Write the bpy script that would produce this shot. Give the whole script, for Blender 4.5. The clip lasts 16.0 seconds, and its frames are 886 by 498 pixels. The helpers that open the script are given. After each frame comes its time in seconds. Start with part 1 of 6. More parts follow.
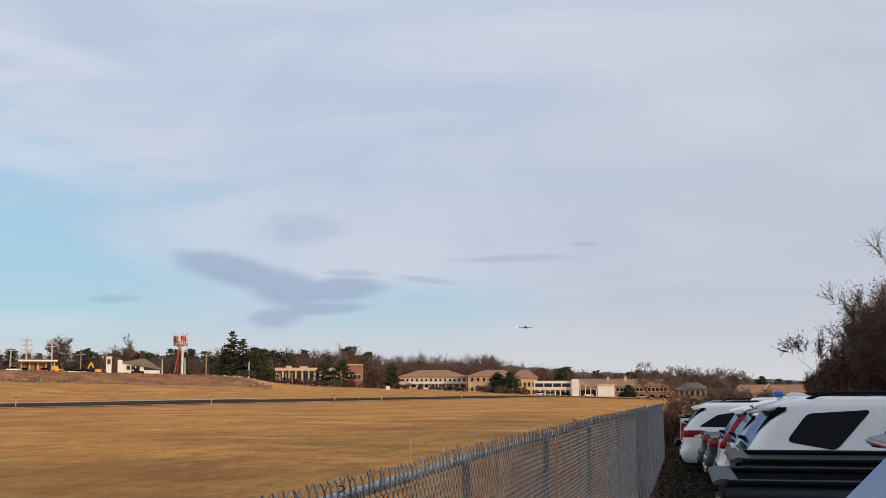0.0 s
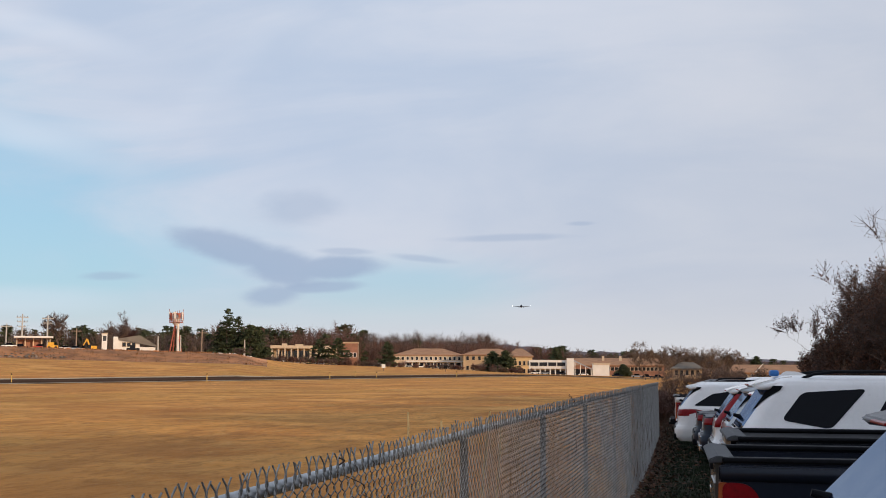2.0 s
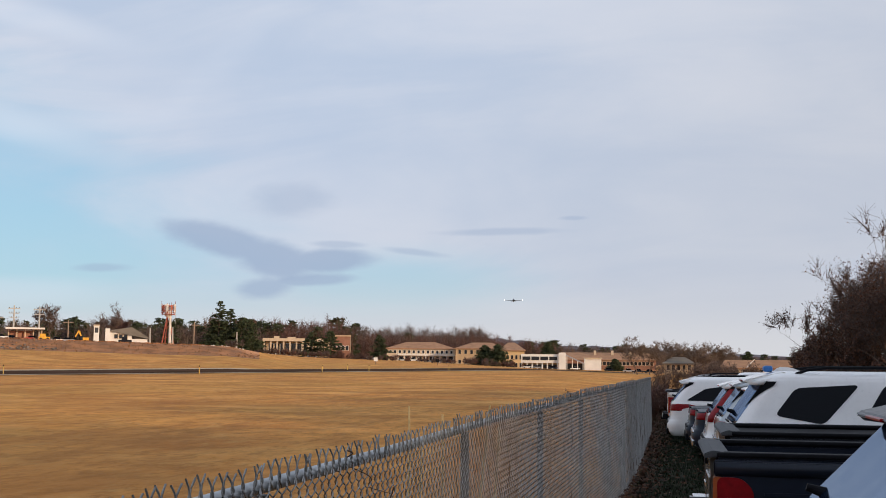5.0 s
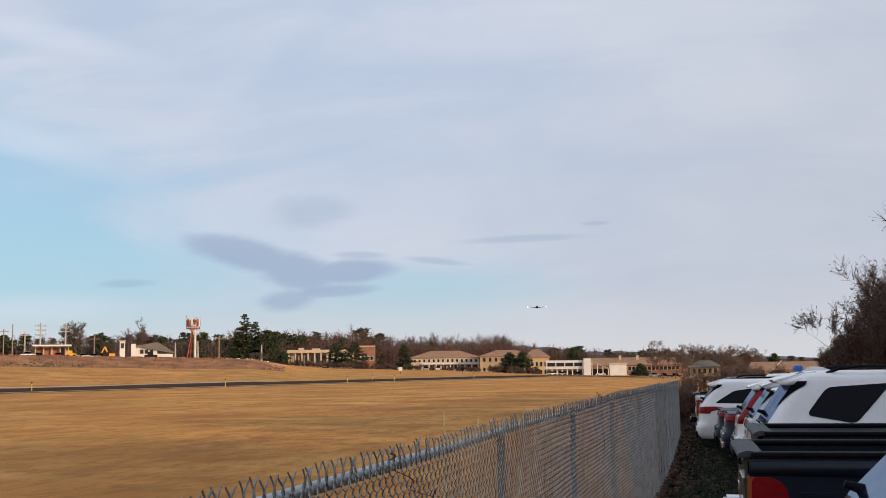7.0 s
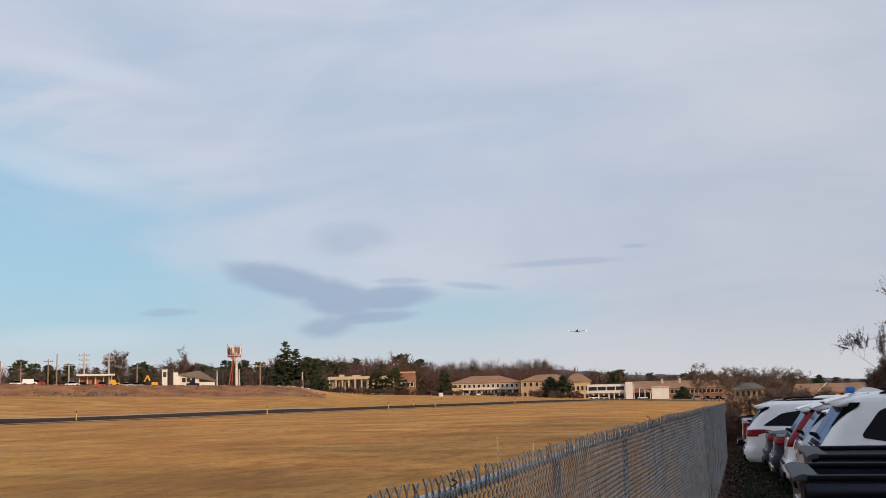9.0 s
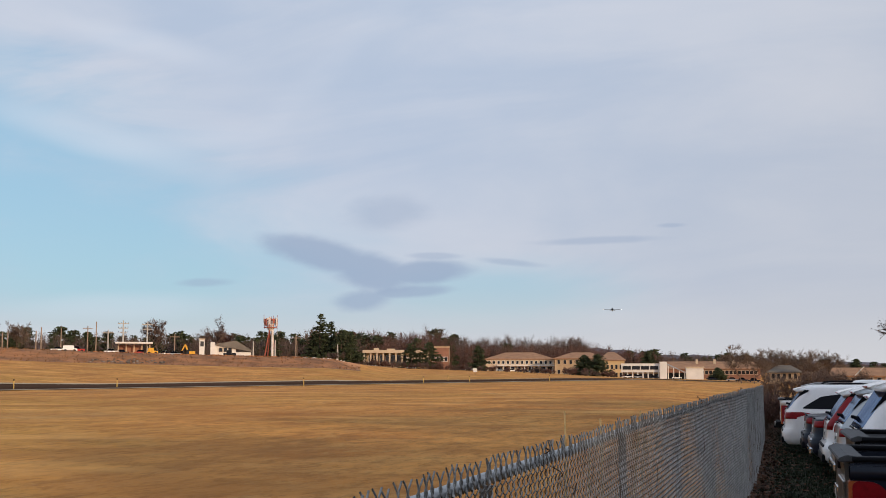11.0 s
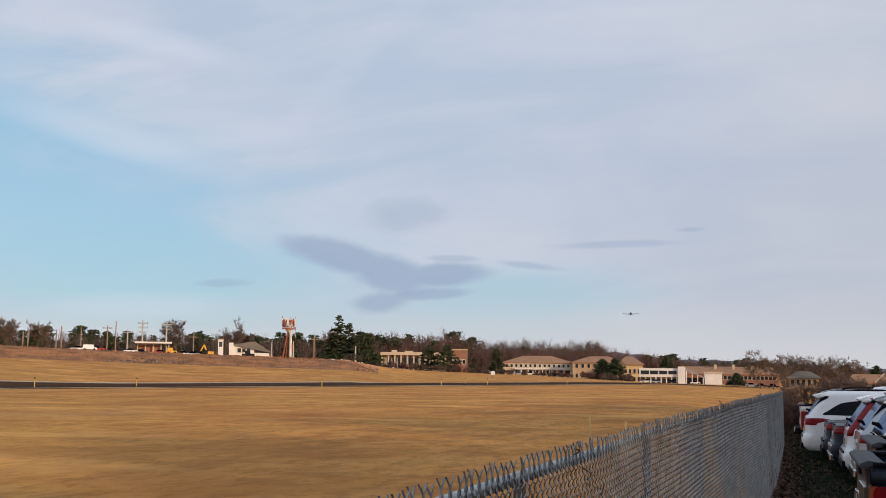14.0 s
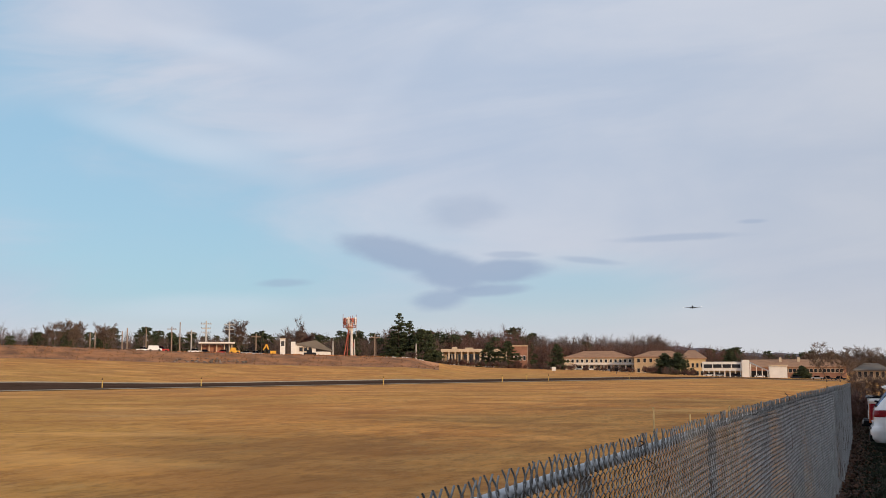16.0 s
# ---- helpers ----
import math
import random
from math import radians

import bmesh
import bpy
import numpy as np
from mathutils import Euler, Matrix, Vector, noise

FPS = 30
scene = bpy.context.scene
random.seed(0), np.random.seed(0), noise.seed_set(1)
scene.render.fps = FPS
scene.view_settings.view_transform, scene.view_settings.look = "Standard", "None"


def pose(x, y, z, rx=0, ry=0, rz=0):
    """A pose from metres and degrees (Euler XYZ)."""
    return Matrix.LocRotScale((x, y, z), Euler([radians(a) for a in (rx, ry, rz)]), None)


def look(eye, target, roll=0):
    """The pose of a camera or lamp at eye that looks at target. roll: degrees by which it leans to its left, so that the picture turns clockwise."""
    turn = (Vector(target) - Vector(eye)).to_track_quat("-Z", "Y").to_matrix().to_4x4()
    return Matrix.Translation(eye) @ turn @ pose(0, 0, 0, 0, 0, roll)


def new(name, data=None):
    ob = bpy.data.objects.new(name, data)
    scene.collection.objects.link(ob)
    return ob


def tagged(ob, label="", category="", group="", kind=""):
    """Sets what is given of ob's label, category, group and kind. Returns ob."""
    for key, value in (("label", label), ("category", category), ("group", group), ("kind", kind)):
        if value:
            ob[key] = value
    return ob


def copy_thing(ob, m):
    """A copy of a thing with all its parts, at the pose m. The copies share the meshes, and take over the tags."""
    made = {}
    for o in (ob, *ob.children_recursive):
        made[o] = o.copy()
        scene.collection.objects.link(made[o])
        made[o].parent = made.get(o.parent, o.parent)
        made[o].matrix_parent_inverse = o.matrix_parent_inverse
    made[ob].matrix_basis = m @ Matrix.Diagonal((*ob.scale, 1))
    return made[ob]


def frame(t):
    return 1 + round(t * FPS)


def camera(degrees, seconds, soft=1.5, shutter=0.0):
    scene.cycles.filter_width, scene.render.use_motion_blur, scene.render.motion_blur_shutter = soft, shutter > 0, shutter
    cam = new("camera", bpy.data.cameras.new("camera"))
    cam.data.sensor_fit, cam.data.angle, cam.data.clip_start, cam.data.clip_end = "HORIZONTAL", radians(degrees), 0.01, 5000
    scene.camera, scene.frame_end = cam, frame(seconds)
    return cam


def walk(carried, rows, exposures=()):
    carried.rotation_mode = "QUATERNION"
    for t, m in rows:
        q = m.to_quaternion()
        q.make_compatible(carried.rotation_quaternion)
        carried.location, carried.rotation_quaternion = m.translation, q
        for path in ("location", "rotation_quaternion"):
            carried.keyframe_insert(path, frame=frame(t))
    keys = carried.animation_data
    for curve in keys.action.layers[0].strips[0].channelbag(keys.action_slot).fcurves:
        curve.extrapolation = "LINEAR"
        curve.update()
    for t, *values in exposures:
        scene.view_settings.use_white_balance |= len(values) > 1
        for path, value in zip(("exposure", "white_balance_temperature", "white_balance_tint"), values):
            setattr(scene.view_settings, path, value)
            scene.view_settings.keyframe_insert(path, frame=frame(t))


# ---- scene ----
cam = camera(42.5, 16.0, soft=0.9)
PATH = [
    (0, (0.018, -0.197, 1.924), (-0.377, 1.748, 2.166), -0.1),
    (0.5, (0.014, -0.215, 1.921), (-0.349, 1.736, 2.166), 0.1),
    (1, (0.015, -0.212, 1.913), (-0.357, 1.74, 2.14), 0.4),
    (1.5, (0.007, -0.196, 1.909), (-0.384, 1.754, 2.119), 0.2),
    (2, (-0.001, -0.188, 1.906), (-0.39, 1.763, 2.111), 0.2),
    (2.5, (-0.006, -0.148, 1.904), (-0.413, 1.8, 2.102), 0.3),
    (3, (-0.019, -0.181, 1.905), (-0.418, 1.768, 2.101), 0.6),
    (5.3, (-0.049, -0.267, 1.911), (-0.425, 1.688, 2.105), 0.5),
    (5.5, (-0.059, -0.267, 1.912), (-0.441, 1.686, 2.107), 0.4),
    (6, (-0.068, -0.263, 1.914), (-0.476, 1.685, 2.106), 0.3),
    (6.5, (-0.075, -0.277, 1.903), (-0.485, 1.669, 2.112), -0.3),
    (7, (-0.087, -0.311, 1.887), (-0.501, 1.635, 2.096), -0.7),
    (7.5, (-0.11, -0.211, 1.868), (-0.522, 1.735, 2.08), -0.6),
    (8, (-0.12, -0.123, 1.875), (-0.528, 1.818, 2.13), -0.4),
    (8.5, (-0.121, -0.149, 1.881), (-0.552, 1.783, 2.163), -0.4),
    (9, (-0.168, -0.275, 1.885), (-0.646, 1.651, 2.139), -1.3),
    (9.5, (-0.211, -0.424, 1.893), (-0.691, 1.501, 2.144), -0.6),
    (10, (-0.27, -0.634, 1.888), (-0.761, 1.289, 2.136), 0.3),
    (10.2, (-0.274, -0.679, 1.893), (-0.779, 1.242, 2.126), 0.2),
    (12.3, (-0.314, -0.925, 1.894), (-0.869, 0.985, 2.099), -0.0),
    (12.5, (-0.311, -0.934, 1.892), (-0.86, 0.977, 2.106), -0.2),
    (13, (-0.308, -0.922, 1.892), (-0.848, 0.993, 2.1), -0.3),
    (13.5, (-0.307, -0.944, 1.893), (-0.872, 0.963, 2.109), 0.3),
    (14, (-0.314, -0.949, 1.89), (-0.885, 0.955, 2.106), 0.6),
    (14.5, (-0.313, -0.938, 1.887), (-0.903, 0.96, 2.111), 0.3),
    (15, (-0.315, -0.924, 1.89), (-0.927, 0.968, 2.105), 0.3),
    (15.5, (-0.313, -0.934, 1.888), (-0.943, 0.954, 2.091), 0.2),
    (16, (-0.317, -0.963, 1.878), (-0.986, 0.91, 2.088), -0.1),
]
walk(cam, [(t, look(eye, target, roll)) for t, eye, target, roll in PATH], [(0.0, -0.05), (2.5, 0.0), (7.5, -0.03), (8.5, -0.11), (12.5, -0.10), (16.0, -0.11)])

# ---- light: low winter sun from behind the right shoulder, thin high cloud ----
SUN_AZ = 118.0      # degrees clockwise from +y, where the sun stands
SUN_EL = 13.0
sun_dir = Vector((math.sin(radians(SUN_AZ)) * math.cos(radians(SUN_EL)), math.cos(radians(SUN_AZ)) * math.cos(radians(SUN_EL)), math.sin(radians(SUN_EL))))
sun = new("sun", bpy.data.lights.new("sun", "SUN"))
sun.data.energy, sun.data.angle, sun.data.color = 3.3, radians(1.5), (1.0, 0.74, 0.50)
sun.matrix_basis = look((0, 0, 60), Vector((0, 0, 60)) - sun_dir)


def node(nt, kind, ins=None, **props):
    n = nt.nodes.new(kind)
    for k, v in props.items():
        setattr(n, k, v)
    for k, v in (ins or {}).items():
        if hasattr(v, "is_linked") or hasattr(v, "links"):
            nt.links.new(v, n.inputs[k])
        else:
            n.inputs[k].default_value = v
    return n


def mth(nt, op, a, b=None, c=None):
    ins = {0: a}
    if b is not None:
        ins[1] = b
    if c is not None:
        ins[2] = c
    return node(nt, "ShaderNodeMath", ins, operation=op).outputs[0]


def ramp(nt, fac, lo, hi):
    return node(nt, "ShaderNodeMapRange", {0: fac, 1: lo, 2: hi, 3: 0.0, 4: 1.0}, interpolation_type="SMOOTHSTEP").outputs[0]


def blend(nt, fac, a, b):
    n = node(nt, "ShaderNodeMix", data_type="RGBA")
    for sock, v in ((n.inputs[0], fac), (n.inputs[6], a), (n.inputs[7], b)):
        if hasattr(v, "links"):
            nt.links.new(v, sock)
        else:
            sock.default_value = v
    return n.outputs[2]


def make_world():
    """Clear winter sky under a veil of high cloud, with one dark flat cloud low in the north-west."""
    w = bpy.data.worlds.new("sky")
    scene.world = w
    w.use_nodes = True
    nt = w.node_tree
    nt.nodes.clear()
    sky = node(nt, "ShaderNodeTexSky", sky_type="NISHITA", sun_disc=False, sun_elevation=radians(SUN_EL), sun_rotation=radians(SUN_AZ), air_density=1.0, dust_density=0.6, ozone_density=2.0)
    d = node(nt, "ShaderNodeTexCoord").outputs["Generated"]
    sep = node(nt, "ShaderNodeSeparateXYZ", {0: d})
    x, y, z = sep.outputs
    ya = mth(nt, "MAXIMUM", mth(nt, "ABSOLUTE", y), 0.05)
    u, v = mth(nt, "DIVIDE", x, ya), mth(nt, "DIVIDE", z, ya)
    clear = node(nt, "ShaderNodeVectorMath", {0: sky.outputs[0], 3: 0.10}, operation="SCALE").outputs[0]
    base = blend(nt, 0.62, clear, (0.40, 0.66, 0.88, 1))
    # veil of cirrus, streaked towards the upper left
    uv = node(nt, "ShaderNodeCombineXYZ", {0: u, 1: v, 2: 0.0}).outputs[0]
    turned = node(nt, "ShaderNodeMapping", {0: uv, 2: (0, 0, radians(-28))})
    turned.inputs["Scale"].default_value = (1.6, 6.5, 1)
    n1 = node(nt, "ShaderNodeTexNoise", {"Vector": turned.outputs[0], "Scale": 1.7, "Detail": 6.0, "Roughness": 0.55, "Distortion": 0.6}).outputs[0]
    soft = node(nt, "ShaderNodeMapping", {0: uv})
    soft.inputs["Scale"].default_value = (2.2, 4.0, 1)
    n2 = node(nt, "ShaderNodeTexNoise", {"Vector": soft.outputs[0], "Scale": 1.5, "Detail": 5.0, "Roughness": 0.5}).outputs[0]
    # the clear gap sits low on the left; the rest is veiled
    west = mth(nt, "ADD", u, 0.74)
    du = mth(nt, "ADD", mth(nt, "MULTIPLY", mth(nt, "MAXIMUM", west, 0.0), 2.1), mth(nt, "MULTIPLY", mth(nt, "MINIMUM", west, 0.0), 0.06))
    flat = mth(nt, "SQRT", mth(nt, "ADD", mth(nt, "MULTIPLY", x, x), mth(nt, "MULTIPLY", y, y)))
    el = mth(nt, "MULTIPLY", mth(nt, "DIVIDE", z, mth(nt, "MAXIMUM", flat, 0.05)), 1.2)
    dv = mth(nt, "MULTIPLY", mth(nt, "SUBTRACT", el, mth(nt, "SUBTRACT", -0.10, mth(nt, "MULTIPLY", mth(nt, "MAXIMUM", u, -1.4), 0.36))), 6.0)
    gap = mth(nt, "SQRT", mth(nt, "ADD", mth(nt, "MULTIPLY", du, du), mth(nt, "MULTIPLY", dv, dv)))
    gap = mth(nt, "ADD", gap, mth(nt, "MULTIPLY", mth(nt, "SUBTRACT", n1, 0.5), 1.6))
    veil = ramp(nt, gap, 0.12, 1.35)
    du2 = mth(nt, "MULTIPLY", mth(nt, "ADD", u, 0.24), 7.0)
    dv2 = mth(nt, "MULTIPLY", mth(nt, "SUBTRACT", v, 0.066), 26.0)
    gap2 = mth(nt, "SQRT", mth(nt, "ADD", mth(nt, "MULTIPLY", du2, du2), mth(nt, "MULTIPLY", dv2, dv2)))
    gap2 = mth(nt, "ADD", gap2, mth(nt, "MULTIPLY", mth(nt, "SUBTRACT", n1, 0.5), 1.2))
    veil = mth(nt, "MINIMUM", veil, mth(nt, "ADD", mth(nt, "MULTIPLY", ramp(nt, gap2, 0.2, 1.3), 0.75), 0.25))
    thick = ramp(nt, mth(nt, "ADD", mth(nt, "MULTIPLY", n1, 0.6), mth(nt, "MULTIPLY", n2, 0.5)), 0.40, 0.72)
    cool = blend(nt, thick, (0.49, 0.57, 0.72, 1), (0.64, 0.675, 0.775, 1))
    warm = blend(nt, thick, (0.52, 0.55, 0.64, 1), (0.61, 0.62, 0.68, 1))
    side = ramp(nt, mth(nt, "SUBTRACT", u, mth(nt, "MULTIPLY", v, 1.0)), -0.62, 0.15)
    col = blend(nt, mth(nt, "MULTIPLY", veil, 0.92), base, blend(nt, side, cool, warm))
    # haze near the horizon
    col = blend(nt, mth(nt, "MULTIPLY", ramp(nt, v, 0.085, 0.005), 0.78), col, (0.67, 0.67, 0.69, 1))
    # bright streaks of cirrus
    for cu, cv, a, b, tilt, power in ((-0.615, 0.335, 0.10, 0.014, -0.31, 0.4), (-0.66, 0.239, 0.12, 0.018, -0.31, 0.4), (-0.53, 0.228, 0.11, 0.014, 0.02, 0.22), (-0.42, 0.27, 0.10, 0.02, 0.9, 0.10), (-0.62, 0.062, 0.10, 0.012, 0.0, 0.3)):
        p = mth(nt, "SUBTRACT", u, cu)
        q = mth(nt, "SUBTRACT", mth(nt, "SUBTRACT", v, cv), mth(nt, "MULTIPLY", p, tilt))
        p, q = mth(nt, "DIVIDE", p, a), mth(nt, "DIVIDE", q, b)
        r = mth(nt, "ADD", mth(nt, "SQRT", mth(nt, "ADD", mth(nt, "MULTIPLY", p, p), mth(nt, "MULTIPLY", q, q))), mth(nt, "MULTIPLY", mth(nt, "SUBTRACT", n1, 0.5), 2.4))
        col = blend(nt, mth(nt, "MULTIPLY", ramp(nt, r, 1.5, 0.1), power), col, (0.70, 0.75, 0.85, 1))
    # dark flat clouds: u, v, half width, half height, tilt, strength
    shape = node(nt, "ShaderNodeMapping", {0: uv})
    shape.inputs["Scale"].default_value = (9, 22, 1)
    n3 = node(nt, "ShaderNodeTexNoise", {"Vector": shape.outputs[0], "Scale": 1.6, "Detail": 6.0, "Roughness": 0.55}).outputs[0]
    wob = mth(nt, "MULTIPLY", mth(nt, "SUBTRACT", n3, 0.5), 0.9)

    def lobe(cu, cv, a, b, tilt):
        p = mth(nt, "SUBTRACT", u, cu)
        q = mth(nt, "SUBTRACT", mth(nt, "SUBTRACT", v, cv), mth(nt, "MULTIPLY", p, tilt))
        p, q = mth(nt, "DIVIDE", p, a), mth(nt, "DIVIDE", q, b)
        return mth(nt, "SUBTRACT", 1.0, mth(nt, "SQRT", mth(nt, "ADD", mth(nt, "MULTIPLY", p, p), mth(nt, "MULTIPLY", q, q))))

    for lobes, lo, hi, power in (
            (((-0.396, 0.1070, 0.072, 0.0185, -0.24), (-0.353, 0.0910, 0.050, 0.0220, -0.20), (-0.304, 0.0890, 0.056, 0.0120, 0.03)), -0.10, 0.50, 0.78),
            (((-0.360, 0.0650, 0.036, 0.0115, 0.05), (-0.318, 0.0715, 0.056, 0.0065, 0.05)), -0.10, 0.55, 0.68),
            (((-0.338, 0.1460, 0.062, 0.0240, 0.05),), 0.05, 0.75, 0.40),
            (((-0.140, 0.1143, 0.078, 0.0046, 0.01), (-0.218, 0.0967, 0.040, 0.0044, -0.12), (-0.523, 0.0845, 0.040, 0.0058, 0.0), (-0.076, 0.1256, 0.018, 0.0030, 0.0), (-0.290, 0.1045, 0.034, 0.0042, -0.04)), 0.0, 0.7, 0.44)):
        dens = lobe(*lobes[0])
        for one in lobes[1:]:
            dens = mth(nt, "MAXIMUM", dens, lobe(*one))
        dens = mth(nt, "ADD", dens, wob)
        col = blend(nt, mth(nt, "MULTIPLY", ramp(nt, dens, lo, hi), power), col, (0.335, 0.425, 0.585, 1))
    bg = node(nt, "ShaderNodeBackground", {0: col, 1: 1.04})
    out = node(nt, "ShaderNodeOutputWorld", {0: bg.outputs[0]})


make_world()


# ---- materials ----
def pal(name, col, rough=0.7, metal=0.0, spread=0.25, scale=3.0, bump=0.0, bump_scale=40.0, col2=None, island=0.0, obj=0.0, spec=0.5, coat=0.0, stretch=(1, 1, 1)):
    """Procedural surface: broad stains and fine grain around a base colour."""
    m = bpy.data.materials.new(name)
    m.use_nodes = True
    nt = m.node_tree
    bsdf = nt.nodes["Principled BSDF"]
    tc = node(nt, "ShaderNodeTexCoord").outputs["Object"]
    mp = node(nt, "ShaderNodeMapping", {0: tc})
    mp.inputs["Scale"].default_value = stretch
    big = node(nt, "ShaderNodeTexNoise", {"Vector": mp.outputs[0], "Scale": scale, "Detail": 4.0, "Roughness": 0.6}).outputs[0]
    fine = node(nt, "ShaderNodeTexNoise", {"Vector": mp.outputs[0], "Scale": scale * 13, "Detail": 3.0, "Roughness": 0.7}).outputs[0]
    mixed = mth(nt, "ADD", mth(nt, "MULTIPLY", big, 0.65), mth(nt, "MULTIPLY", fine, 0.35))
    if island:
        mixed = mth(nt, "ADD", mixed, mth(nt, "MULTIPLY", mth(nt, "SUBTRACT", node(nt, "ShaderNodeNewGeometry").outputs["Random Per Island"], 0.5), island))
    if obj:
        mixed = mth(nt, "ADD", mixed, mth(nt, "MULTIPLY", mth(nt, "SUBTRACT", node(nt, "ShaderNodeObjectInfo").outputs["Random"], 0.5), obj))
    c = Vector(col)
    lo = tuple(c * (1 - spread)) + (1,)
    hi = (tuple(col2) if col2 else tuple(min(0.95, k * (1 + spread)) for k in col)) + (1,)
    nt.links.new(blend(nt, ramp(nt, mixed, 0.3, 0.7), lo, hi), bsdf.inputs["Base Color"])
    nt.links.new(mth(nt, "ADD", mth(nt, "MULTIPLY", fine, 0.16), rough - 0.08), bsdf.inputs["Roughness"])
    bsdf.inputs["Metallic"].default_value = metal
    bsdf.inputs["Specular IOR Level"].default_value = spec
    bsdf.inputs["Coat Weight"].default_value = coat
    bsdf.inputs["Coat Roughness"].default_value = 0.06
    if bump:
        bn = node(nt, "ShaderNodeTexNoise", {"Vector": tc, "Scale": bump_scale, "Detail": 3.0}).outputs[0]
        b = node(nt, "ShaderNodeBump", {"Strength": bump, "Distance": 0.01, "Height": bn})
        nt.links.new(b.outputs[0], bsdf.inputs["Normal"])
    return m


def ground_material():
    """Dry winter turf: straw gold with browner and greener drifts, dark green and leaf litter by the fence."""
    m = bpy.data.materials.new("dry_grass")
    m.use_nodes = True
    nt = m.node_tree
    bsdf = nt.nodes["Principled BSDF"]
    tc = node(nt, "ShaderNodeTexCoord").outputs["Object"]
    def nz(scale, stretch=(1, 1, 1), detail=5.0, rough=0.6):
        mp = node(nt, "ShaderNodeMapping", {0: tc})
        mp.inputs["Scale"].default_value = stretch
        return node(nt, "ShaderNodeTexNoise", {"Vector": mp.outputs[0], "Scale": scale, "Detail": detail, "Roughness": rough}).outputs[0]
    drift, patch, tuft, blade = nz(0.018, (1.2, 0.8, 1), 6.0, 0.65), nz(0.13, (1.4, 0.7, 1), 6.0, 0.68), nz(1.7, (1.4, 0.6, 1), 7.0, 0.8), nz(7.0, (1, 1, 1), 5.0, 0.75)
    straw = blend(nt, ramp(nt, patch, 0.33, 0.66), (0.44, 0.165, 0.034, 1), (0.74, 0.335, 0.078, 1))
    streak = nz(0.45, (1.6, 0.5, 1), 6.0, 0.7)
    col = blend(nt, mth(nt, "MULTIPLY", ramp(nt, drift, 0.42, 0.62), 0.8), straw, (0.53, 0.285, 0.058, 1))
    col = blend(nt, mth(nt, "MULTIPLY", ramp(nt, streak, 0.46, 0.64), 0.50), col, (0.27, 0.105, 0.026, 1))
    col = blend(nt, mth(nt, "MULTIPLY", ramp(nt, nz(0.20, (1.0, 0.8, 1), 7.0, 0.7), 0.50, 0.62), 0.55), col, (0.66, 0.335, 0.095, 1))
    col = blend(nt, mth(nt, "MULTIPLY", ramp(nt, nz(0.05, (1.5, 0.8, 1), 6.0, 0.65), 0.58, 0.70), 0.55), col, (0.52, 0.33, 0.135, 1))
    col = blend(nt, mth(nt, "MULTIPLY", ramp(nt, tuft, 0.46, 0.61), 0.58), col, (0.25, 0.102, 0.022, 1))
    col = blend(nt, mth(nt, "MULTIPLY", ramp(nt, nz(0.9, (1.2, 0.5, 1), 6.0, 0.75), 0.53, 0.68), 0.6), col, (0.60, 0.335, 0.105, 1))
    col = blend(nt, mth(nt, "MULTIPLY", ramp(nt, blade, 0.45, 0.75), 0.35), col, (0.50, 0.33, 0.14, 1))
    col = blend(nt, mth(nt, "MULTIPLY", ramp(nt, nz(0.15, (0.8, 1.0, 1), 3.0, 0.55), 0.47, 0.62), 0.46), col, (0.33, 0.128, 0.030, 1))
    col = blend(nt, mth(nt, "MULTIPLY", ramp(nt, nz(0.11, (0.7, 1.2, 1), 3.0, 0.6), 0.55, 0.66), 0.45), col, (0.80, 0.43, 0.13, 1))
    # mown strip east of the fence: darker and greener, with brown leaf litter
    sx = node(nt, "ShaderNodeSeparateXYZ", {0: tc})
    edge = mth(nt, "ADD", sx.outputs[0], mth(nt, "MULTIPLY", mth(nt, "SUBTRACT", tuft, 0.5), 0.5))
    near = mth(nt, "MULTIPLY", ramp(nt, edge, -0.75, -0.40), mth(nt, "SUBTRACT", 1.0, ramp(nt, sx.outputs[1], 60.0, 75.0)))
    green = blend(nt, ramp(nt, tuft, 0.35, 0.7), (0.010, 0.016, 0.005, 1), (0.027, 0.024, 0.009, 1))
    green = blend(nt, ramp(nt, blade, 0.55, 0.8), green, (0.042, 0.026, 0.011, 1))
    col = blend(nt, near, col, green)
    nt.links.new(col, bsdf.inputs["Base Color"])
    bsdf.inputs["Roughness"].default_value = 0.95
    bsdf.inputs["Specular IOR Level"].default_value = 0.15
    hgt = mth(nt, "ADD", mth(nt, "MULTIPLY", tuft, 0.6), mth(nt, "MULTIPLY", blade, 0.4))
    bm = node(nt, "ShaderNodeBump", {"Strength": 0.6, "Distance": 0.09, "Height": hgt})
    nt.links.new(bm.outputs[0], bsdf.inputs["Normal"])
    return m


def glass_material(name, tint, rough=0.03, coat=0.0, spec=0.5):
    m = bpy.data.materials.new(name)
    m.use_nodes = True
    b = m.node_tree.nodes["Principled BSDF"]
    b.inputs["Base Color"].default_value = (*tint, 1)
    b.inputs["Roughness"].default_value = rough
    b.inputs["Specular IOR Level"].default_value = spec
    b.inputs["Coat Weight"].default_value = coat
    b.inputs["Coat Roughness"].default_value = 0.02
    return m


